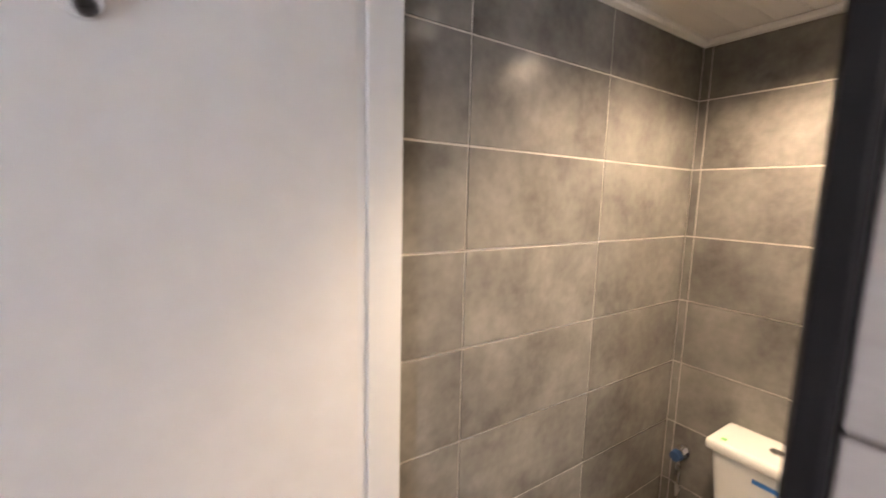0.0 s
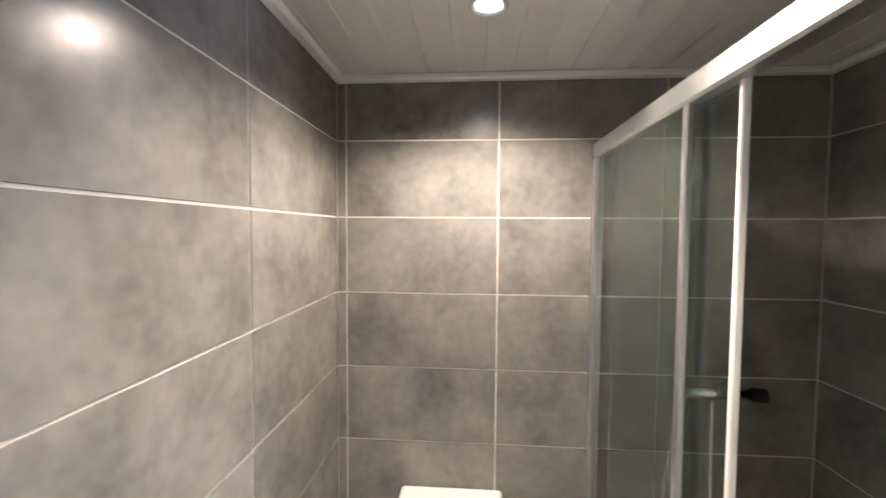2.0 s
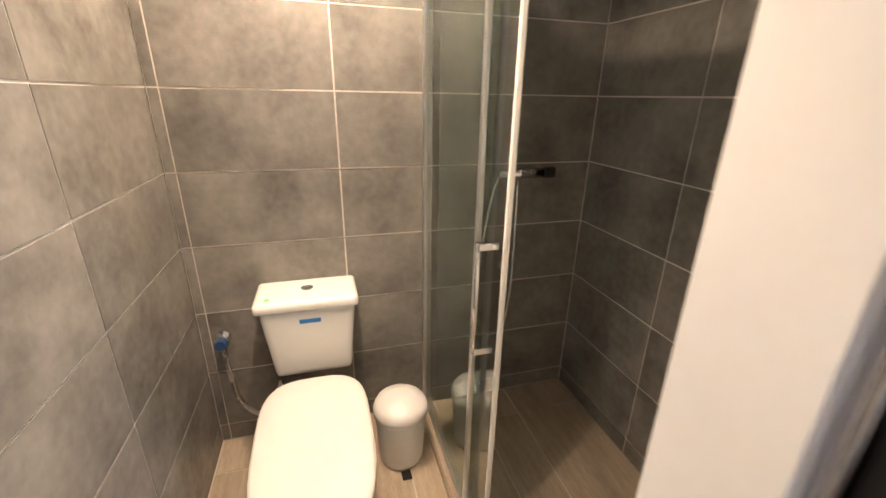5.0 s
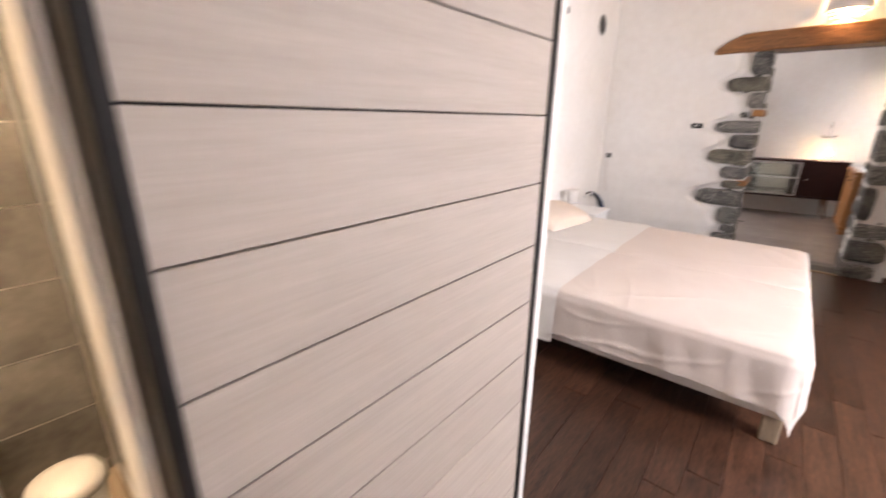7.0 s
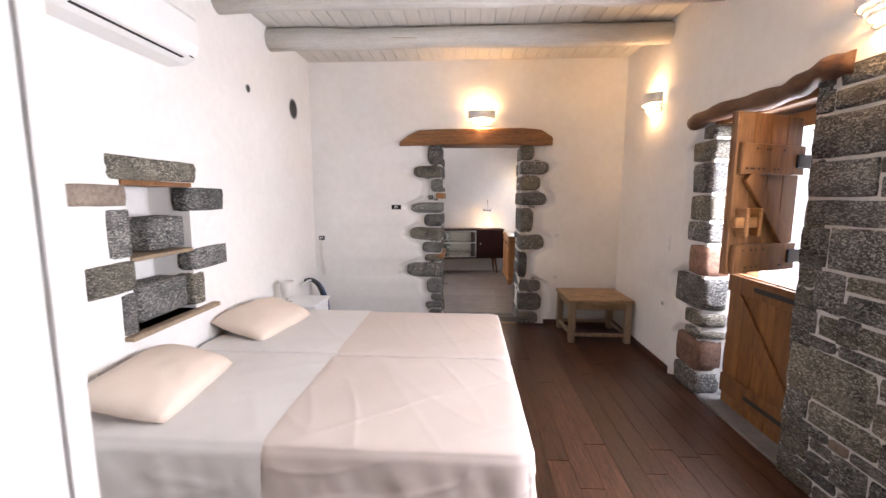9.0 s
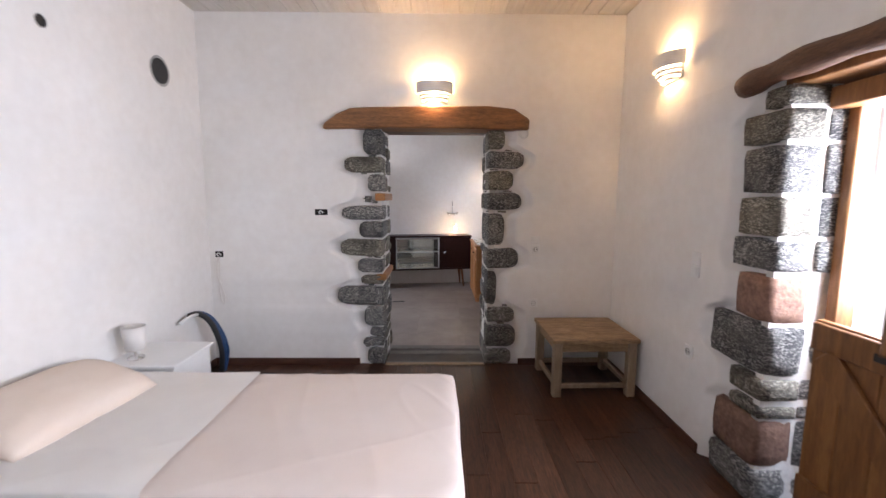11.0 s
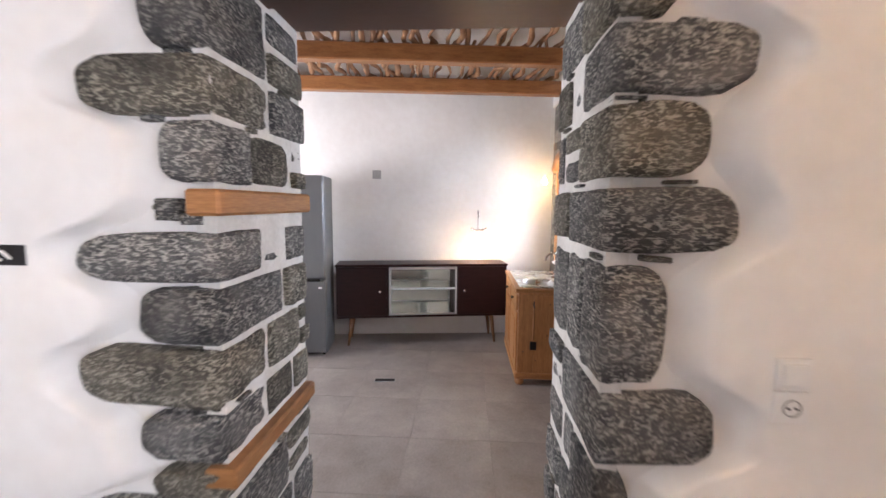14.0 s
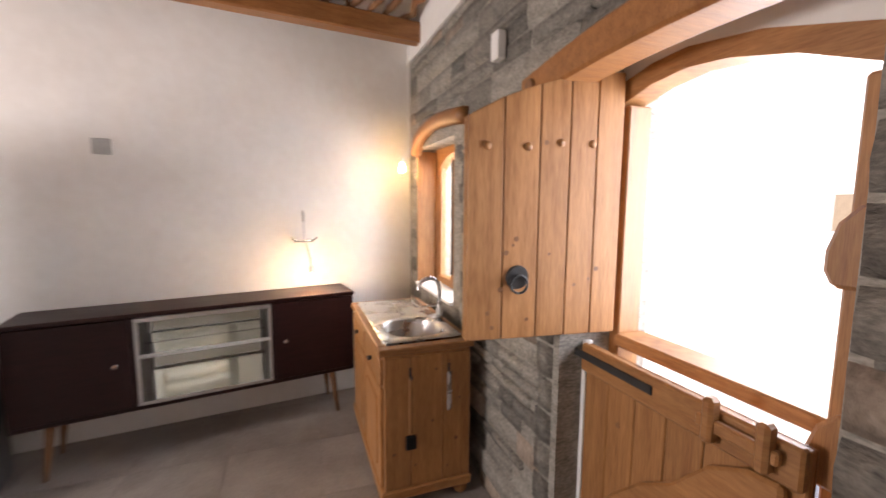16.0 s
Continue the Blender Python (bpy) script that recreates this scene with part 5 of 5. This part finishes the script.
layers = [(rect, 0.862), (rect, 0.868)] + [([(scx + (p - scx) * f, scy + (q - scy) * f) for p, q in ell], z) for f, z in ((1, 0.868), (0.96, 0.855), (0.9, 0.75), (0.75, 0.715), (0.1, 0.71))]
rings = [[bm.verts.new((u, v, z)) for u, v in pts] for pts, z in layers]
for a, b in zip(rings, rings[1:]):
    for k in range(40):
        bm.faces.new((a[k], a[(k + 1) % 40], b[(k + 1) % 40], b[k]))
bm.faces.new(rings[-1])
part("bowl", bm, STEEL, sink, smooth=True)
part("drainer", block(scx - 0.235, scx + 0.235, sy0 + 0.05, scy - 0.25, 0.862, 0.867, 0.002), STEEL, sink)
for k in range(9):
    x = scx - 0.18 + 0.045 * k
    part("rib", rod((x, sy0 + 0.1, 0.866), (x, scy - 0.3, 0.866), 0.006, sides=8), STEEL, sink)
ktap = thing("sink_tap", "bent chrome swan-neck tap behind the sink", "tap")
part("base", lathe([(0.028, 0.868), (0.026, 0.9), (0.02, 0.96), (0.018, 0.99)], 18, centre=(-1.44, -8.97)), CHROME, ktap, smooth=True)
part("spout", tube(smooth_path([(-1.44, -8.97, 0.98), (-1.44, -8.97, 1.07), (-1.42, -8.965, 1.13), (-1.36, -8.95, 1.155), (-1.3, -8.94, 1.13), (-1.28, -8.935, 1.08)]), 0.013, 10), CHROME, ktap, smooth=True)
part("lever", block(-1.36, -1.31, -9.0, -8.975, 0.95, 0.965, 0.004, block(-1.44, -1.36, -8.995, -8.975, 0.955, 0.97, 0.004)), CHROME, ktap)

for x, item in ((-1.115, "brush"), (-1.345, "opener")):
    hk = thing("iron_hook", "small black iron hook screwed to the cabinet", "hook", group="cabinet hooks")
    part("plate", block(x - 0.006, x + 0.006, sy1 - 0.012, sy1 - 0.006, 0.68, 0.74, 0.002), IRON, hk)
    part("prong", tube(smooth_path([(x, sy1 - 0.006, 0.69), (x, sy1 + 0.02, 0.685), (x, sy1 + 0.03, 0.705)]), 0.005), IRON, hk, smooth=True)
br = thing("hanging_brush", "wooden-handled brush with black bristles on a hook", "brush")
part("handle", block(-1.125, -1.105, sy1 - 0.004, sy1 + 0.01, 0.36, 0.69, 0.004), PINE_Z, br)
part("bristles", block(-1.145, -1.085, sy1 - 0.004, sy1 + 0.018, 0.27, 0.35, 0.004), BLACK, br)
sp = thing("hanging_tool", "slim steel kitchen tool hanging on a hook", "tool")
part("blade", block(-1.358, -1.332, sy1 - 0.004, sy1 + 0.006, 0.46, 0.69, 0.004), STEEL, sp)

# dark knots in the pine, let into its face
r = random.Random(8)
for k in range(9):
    x, z = r.uniform(sx0 + 0.06, sx1 - 0.08), r.uniform(0.1, 0.78)
    part("knot", rod((x, sy1 - 0.0125, z), (x, sy1 - 0.0105, z), r.uniform(0.006, 0.012), sides=10), BROWN_LEG, su, "dark round knot")

# kitchen stable door: upper leaf folded into the room, lower leaf shut
kd = thing("kitchen_half_door", "golden pine stable door, upper leaf open, lower shut", "door", kind="structure")
ARCH_IN = [(KD0, 2.06), (-7.7, 2.11), (-7.55, 2.128), (-7.4, 2.115), (-7.2, 2.065), (-7.05, 2.0), (-6.9, 1.94)]
ARCH_OUT = [(KD0, 2.15), (-7.7, 2.19), (-7.55, 2.2), (-7.3, 2.167), (-7.03, 2.085), (-6.9, 2.03)]
part("frame_head", prism(ARCH_IN + ARCH_OUT[::-1], "x", -1.98, -1.86), PINE_X, kd)
part("frame_post", block(-1.98, -1.86, KD0 + 0.002, KD0 + 0.06, K, 2.055, 0.006), PINE_Z, kd)
part("frame_post", block(-1.98, -1.82, -7.03, -6.902, K, 1.96, 0.008), PINE_Z, kd)
part("middle_rail", block(-1.99, -1.84, KD0 + 0.06, -7.02, 1.03, 1.085, 0.008), PINE_X, kd)
for z in (1.545, 1.03):
    part("latch_block", prism([(-7.03, z - 0.1), (-7.05, z - 0.06), (-7.05, z - 0.01), (-7.03, z + 0.06), (-6.985, z + 0.11), (-6.94, z + 0.11), (-6.94, z - 0.1)], "x", -1.82, -1.77, 0.012), PINE_Z, kd, "rounded wooden latch block")
LX = -1.72
r2 = random.Random(10)
low = part("lower_leaf", block(LX - 0.03, LX - 0.025, KD0 + 0.03, -7.0, K + 0.03, 1.04, 0), PINE_Z, kd)
boards("board", KD0 + 0.03, -7.0, K + 0.03, 1.04, LX - 0.025, LX, 6, PINE_Z, low)
part("top_rail", block(LX, LX + 0.03, KD0 + 0.03, -7.0, 0.93, 1.05, 0.008), PINE_X, low)
part("brace", prism([(-7.8, 0.24), (-7.62, 0.5), (-7.48, 0.64), (-7.36, 0.72), (-7.24, 0.86), (-7.13, 0.92), (-7.04, 0.93), (-7.03, 0.84), (-7.12, 0.78), (-7.2, 0.72), (-7.3, 0.6), (-7.44, 0.52), (-7.52, 0.42), (-7.66, 0.24)], "x", LX, LX + 0.035, 0.01), PINE_X, low, "wavy-edged pine brace")
part("bottom_rail", block(LX, LX + 0.03, KD0 + 0.03, -7.0, K + 0.06, 0.2, 0.008), PINE_X, low)
part("strap_hinge", block(LX + 0.03, LX + 0.038, KD0 - 0.02, -7.45, 0.985, 1.02, 0.004), IRON, low, "black iron strap")
part("strap_hinge", block(LX + 0.03, LX + 0.038, KD0 - 0.02, -7.5, 0.1, 0.135, 0.004), IRON, low, "black iron strap")
for y in (-7.225, -7.075):
    part("bolt_keep", block(LX + 0.03, LX + 0.075, y - 0.018, y + 0.018, 0.95, 1.09, 0.01), PINE_X, low)
for k in range(12):
    y, z = r2.uniform(KD0 + 0.08, -7.05), r2.uniform(0.22, 0.9)
    part("knot", rod((LX - 0.001, y, z), (LX + 0.0015, y, z), r2.uniform(0.006, 0.013), sides=10), BROWN_LEG, low, "dark round knot")
part("bolt", block(LX + 0.035, LX + 0.06, -7.27, -7.04, 0.985, 1.025, 0.006), PINE_X, low)
# light on the frame edge is put into this board's white colour
part("edge_board", block(LX - 0.04, LX + 0.0, KD0 - 0.0, KD0 + 0.025, K, 1.05, 0.003), PLASTIC, kd, "edge board, white for the light falling on it")
# upper leaf: runs into the room from the hinge side
OY = -7.9
topz = [(-1.17, 1.98), (-1.3, 2.05), (-1.45, 2.11), (-1.6, 2.15), (-1.75, 2.175), (-1.84, 2.18)]
leaf = part("upper_leaf", prism([(x, z) for x, z in topz] + [(-1.84, 1.1), (-1.17, 1.1)], "y", OY - 0.035, OY - 0.012), PINE_Z, kd)
leaf.matrix_local = pose(-1.17, OY, 0, 0, 0, -7.7) @ pose(1.17, -OY, 0)
edges = [-1.84, -1.72, -1.6, -1.47, -1.32, -1.17]


def leaf_top(x):
    for (a, za), (b, zb) in zip(topz, topz[1:]):
        if b <= x <= a:
            return za + (zb - za) * (x - a) / (b - a)
    return 1.98


for a, b in zip(edges, edges[1:]):
    part("board", prism([(a + 0.002, 1.095), (b - 0.002, 1.095), (b - 0.002, leaf_top(b)), (a + 0.002, leaf_top(a))], "y", OY - 0.01, OY + 0.012, 0.003), PINE_Z, leaf)
for x in (-1.25, -1.42, -1.56, -1.7):
    part("peg", rod((x, OY + 0.012, 1.87 + 0.02 * (x < -1.5)), (x, OY + 0.02, 1.87 + 0.02 * (x < -1.5)), 0.017, 0.013, 12), PINE_X, leaf, smooth=True)
r = random.Random(9)
for k in range(12):
    x, z = r.uniform(-1.8, -1.2), r.uniform(1.14, 1.95)
    part("knot", rod((x, OY + 0.0115, z), (x, OY + 0.0135, z), r.uniform(0.006, 0.013), sides=10), BROWN_LEG, leaf, "dark round knot")
rp = part("ring_plate", rod((-1.385, OY + 0.012, 1.35), (-1.385, OY + 0.024, 1.35), 0.05, 0.045, 20), IRON, leaf, "black iron ring plate")
part("ring", tube([(-1.385 + 0.036 * math.sin(a), OY + 0.035, 1.325 - 0.036 * math.cos(a)) for a in (2 * math.pi * k / 18 for k in range(19))], 0.006, 6), IRON, rp, smooth=True)
kl = thing("arched_lintel", "heavy curved orange timber lintel over the kitchen door", "lintel", kind="structure")
under = [(-8.15 + 1.6 * k / 12, 2.1 + 0.055 * math.sin(math.pi * k / 12)) for k in range(13)]
over = [(u, v + 0.115 + 0.025 * math.sin(math.pi * k / 12)) for k, (u, v) in enumerate(under)]
part("timber", prism(under + over[::-1], "x", KX - 0.13, KX + 0.035, 0.012), BEAM, kl)
part("plaster_fill", prism([(u, v - 0.02) for u, v in ARCH_OUT] + [(-6.9, 2.42), (KD0, 2.42)], "x", -1.97, -1.875), PLASTER, kl, "white plaster over the arched frame")
part("soffit", block(-1.875, KX - 0.1, KD0, -6.9, 2.385, 2.42, 0), PLASTER, kl, "white plaster under the lintel")
part("peg_end", rod((KX + 0.03, -8.06, 2.165), (KX + 0.05, -8.06, 2.165), 0.035, 0.03, 14), BROWN_LEG, kl)

win = thing("kitchen_window", "small arched pine casement window in the stone wall", "window", kind="structure")
WX = KX - 0.22
part("frame_post", block(WX - 0.05, WX + 0.03, KW0, KW0 + 0.06, KWZ0, 2.05, 0.005), PINE_Z, win)
part("frame_post", block(WX - 0.05, WX + 0.03, KW1 - 0.06, KW1, KWZ0, 2.05, 0.005), PINE_Z, win)
part("mullion", block(WX - 0.04, WX + 0.035, -9.6, -9.52, KWZ0 + 0.06, 2.0, 0.005), PINE_Z, win)
part("frame_sill", block(WX - 0.05, WX + 0.03, KW0 + 0.06, KW1 - 0.06, KWZ0, KWZ0 + 0.06, 0.005), PINE_X, win)
n = 10
arc = [(KW0 + (KW1 - KW0) * k / n, 1.9 + 0.16 * math.sin(math.pi * k / n)) for k in range(n + 1)]
part("frame_arch", prism(arc + [(KW1, 2.14), (KW0, 2.14)], "x", WX - 0.05, WX + 0.03), PINE_X, win)
for a, b in ((KW0 + 0.06, -9.6), (-9.52, KW1 - 0.06)):
    p = part("pane", block(WX - 0.012, WX - 0.006, a, b, KWZ0 + 0.06, 2.02, 0), GLASS, win)
    p.visible_shadow = False
    part("casement_rail", block(WX - 0.03, WX + 0.02, a, a + 0.04, KWZ0 + 0.06, 2.0, 0.004), PINE_Z, win)
    part("casement_rail", block(WX - 0.03, WX + 0.02, b - 0.04, b, KWZ0 + 0.06, 2.0, 0.004), PINE_Z, win)
part("espagnolette", rod((WX + 0.045, -9.56, 1.05), (WX + 0.045, -9.56, 2.02), 0.006), IRON, win, "thin black bolt rod")
part("inner_sill", block(KX - 0.19, KX + 0.01, KW0, KW1, KWZ0 - 0.02, KWZ0 + 0.004, 0.004), PLASTER, win)
# pine orange here stands for the bulb's warm light on the left reveal
part("lining", block(KX - 0.19, KX - 0.01, KW0 - 0.005, KW0 + 0.012, KWZ0 + 0.004, 2.1, 0), PINE_Z, win)
part("lintel_log", tube(smooth_path([(KX + 0.0, KW0 - 0.0, 2.1), (KX + 0.015, -9.8, 2.2), (KX + 0.015, -9.5, 2.25), (KX + 0.015, -9.2, 2.24), (KX + 0.01, -8.86, 2.2)], 4), 0.055, 10), BEAM, win, "curved log lintel", True)

cn = thing("masonry_counter", "white masonry counter with a teal wooden front frame", "counter")
part("side_wall", block(1.84, 2.0, -9.75, -8.86, K, 0.93, 0.02), PLASTER, cn)
part("top", block(1.85, 3.2, -9.6, -8.84, 0.72, 0.78, 0.01), PLASTER, cn)
part("teal_post", block(1.93, 2.0, -8.86, -8.8, K, 0.72, 0.006), TEAL, cn, "teal painted wooden post")
part("teal_rail", block(2.0, 3.2, -8.85, -8.81, 0.64, 0.72, 0.006), TEAL, cn, "teal painted wooden rail")
wb = thing("wall_junction_box", "small grey square junction box on the plaster", "box", KM @ pose(2.28, 0, 2.03))
part("cover", block(-0.055, 0.055, 0, 0.035, -0.055, 0.055, 0.005), GREY_PLASTIC, wb)
wb2 = thing("wall_lamp_box", "small white rectangular box on the stone wall", "box")
part("cover", block(KX + 0.0, KX + 0.05, -8.44, -8.36, 2.38, 2.52, 0.005), PLASTIC, wb2)
dr = thing("floor_drain", "narrow dark slot drain in the kitchen floor", "drain", pose(0.33, -8.55, K, 0, 0, 5))
part("frame", block(-0.105, 0.105, -0.034, 0.034, -0.002, 0.004, 0.001), GREY_PLASTIC, dr)
part("slot", block(-0.097, 0.097, -0.026, 0.026, 0.004, 0.006, 0), BLACK, dr)

# outside, seen through the doors
ob = thing("courtyard_building", "pale limewashed building across the courtyard", "building")
part("wall", block(-14, -13.6, -24, 4, -0.24, 6.2, 0), OUTSIDE_WALL, ob)
for y in (-13, -9.5, -6):
    w = part("window", block(-13.6, -13.57, y, y + 0.9, 0.9, 2.0, 0), OUTSIDE_WALL, ob)
    part("pane", block(-13.572, -13.56, y + 0.08, y + 0.82, 0.98, 1.92, 0), GREY_WOOD, w)
part("roof", block(-14.2, -13.4, -24.2, 4.2, 6.2, 6.35, 0), TAN_STONE, ob)

# ---- pieces of walls and floors ----
rng = random.Random(21)
rubble(near_wall, "x", XR - 0.012, BY1 + 0.0, -2.08, 0.0, 2.34, rng, BASALT * 4 + TANS[:1], (0.06, 0.29), (0.11, 0.5), 0.018, 0.018)
for z in np.arange(0, 2.2, 0.235):
    stone(rng.choice(BASALT), XR - 0.4, XR - 0.008, BY1 - 0.02, BY1 + rng.uniform(0.1, 0.2), z + 0.01, z + 0.225, near_wall)
for k in range(3):
    stone(BASALT[k], XR - 0.06, XR + 0.014, -2.6, -2.5, 0.9 + 0.075 * k, 0.96 + 0.075 * k, near_wall)
rng = random.Random(33)
holes = [(KD0 - 0.14, KD1 + 0.0, K, 2.2), (KW0 - 0.03, KW1 + 0.03, KWZ0 - 0.04, KWZ1 + 0.16)]
rubble(stone_wall, "x", KX - 0.02, -8.95, YB - 0.02, K, 2.2, rng, SCHISTS, (0.05, 0.15), (0.12, 0.4), 0.008, 0.014, holes)
rubble(stone_wall, "x", KX - 0.02, -10.2, -8.95, K, 2.2, rng, SCHISTS, (0.07, 0.17), (0.16, 0.42), 0.008, 0.014, holes)
rubble(stone_wall, "x", KX - 0.02, -10.2, YB - 0.02, 2.2, 2.91, rng, SCHISTS, (0.06, 0.16), (0.14, 0.42), 0.008, 0.014, holes)
for z in np.arange(K, 2.15, 0.16):
    stone(rng.choice(SCHISTS), KX - 0.3, KX - 0.004, KD0 - 0.16, KD0 - 0.04, z + 0.006, z + 0.154, stone_wall)
    stone(rng.choice(SCHISTS), KX - 0.3, KX - 0.004, -6.9, -6.72, z + 0.006, z + 0.154, stone_wall)
setting("kitchen_door_reveal", block(KX - 0.5, KX - 0.018, -6.9, -6.82, K, 2.2, 0), SCHIST, "grey stone reveal of the kitchen door", "wall")


def tile_piece(name, mesh, m, parent):
    t = new(name, mesh)
    t.parent = parent
    t.matrix_world = m
    return t


def unit(name, material, edge=0.004, size=(0.6, 0.3)):
    """A tile one unit wide and tall, bevelled for its real size, facing -y."""
    bm = bmesh.new()
    a, b = edge / size[0], edge / size[1]
    v = [bm.verts.new(p) for p in ((0, 0.01, 0), (1, 0.01, 0), (1, 0.01, 1), (0, 0.01, 1), (a, 0, b), (1 - a, 0, b), (1 - a, 0, 1 - b), (a, 0, 1 - b))]
    bm.faces.new(v[4:])
    for k in range(4):
        bm.faces.new((v[k], v[(k + 1) % 4], v[4 + (k + 1) % 4], v[4 + k]))
    bmesh.ops.recalc_face_normals(bm, faces=bm.faces)
    if bm.faces[0].normal.y > 0:
        bmesh.ops.reverse_faces(bm, faces=bm.faces)
    me = bpy.data.meshes.new(name)
    bm.to_mesh(me)
    bm.free()
    me.materials.append(material)
    return me


TILE_MESH = unit("wall_tile", TILE, 0.0015)
ZJ = [0.0, 0.084, 0.371, 0.658, 0.945, 1.232, 1.519, 1.806, 2.093, BT]
G = 0.002


def tile_wall(parent, base, joints):
    """base puts (along, up) of the wall into the world; tiles face its -y."""
    for a0, a1 in zip(joints, joints[1:]):
        for z0, z1 in zip(ZJ, ZJ[1:]):
            g = G
            tile_piece("wall_tile", TILE_MESH, base @ pose(a0 + g, 0, z0 + g) @ Matrix.Diagonal((a1 - a0 - 2 * g, 1, z1 - z0 - 2 * g, 1)), parent)


walls = {o.name: o for o in scene.objects if o.name.startswith("bath_wall")}
tile_wall(walls["bath_wall_east"], pose(BX, BL, 0, 0, 0, -90), [0, 0.035, 0.609, 1.205, BL - BR])
tile_wall(walls["bath_wall_north"], pose(0.44, BL, 0), [0, 0.24, 0.837, BX - 0.44])
tile_wall(walls["bath_wall_south"], pose(BX, BR, 0, 0, 0, 180), [0, 0.547, 1.143, BX - 0.44])
FLOOR_TILE = unit("floor_tile", BATH_FLOOR, 0.002, (1.2, 0.2))
bath_floor = scene.objects["bath_floor"]
for k in range(9):
    y = BL - 0.2 * (k + 1)
    for x0, x1 in (((0.44, 1.1), (1.1, BX)) if k % 2 else ((0.44, 0.8), (0.8, 1.7), (1.7, BX))):
        tile_piece("floor_tile", FLOOR_TILE, Matrix.Translation((x0, max(y, BR), 0.0)) @ Matrix(((x1 - x0 - 0.003, 0, 0, 0), (0, 0, 0.197, 0), (0, -1, 0, 0), (0, 0, 0, 1))), bath_floor)
KT_MESH = unit("floor_tile", KITCHEN_TILE, 0.002, (0.6, 0.6))
kitchen_floor = scene.objects["kitchen_floor_base"]
for i in range(10):
    for j in range(7):
        x, y = KX + 0.02 + 0.6 * i - 0.3, YB - 0.02 - 0.62 * (j + 1)
        if x > 4:
            continue
        tile_piece("floor_tile", KT_MESH, Matrix.Translation((x, y, K)) @ Matrix(((0.597, 0, 0, 0), (0, 0, 0.617, 0), (0, -1, 0, 0), (0, 0, 0, 1))), kitchen_floor)
PLANK_MESH = unit("floor_plank", PLANK, 0.002, (0.14, 1.5))
floor_base = scene.objects["floor_base"]
r = random.Random(4)
x = XR - 0.02
while x < XL:
    y = YW - 0.05 - r.uniform(0, 0.9)
    while y < 0.8:
        length = r.uniform(1.3, 2.2)
        a, b = max(y, YW - 0.03), min(y + length, 0.8 if x < 0.2 else -0.9)
        if b - a > 0.05:
            tile_piece("floor_plank", PLANK_MESH, Matrix.Translation((x, a, 0)) @ Matrix(((0.1392, 0, 0, 0), (0, 0, b - a - 0.002, 0), (0, -1, 0, 0), (0, 0, 0, 1))), floor_base)
        y += length
    x += 0.14
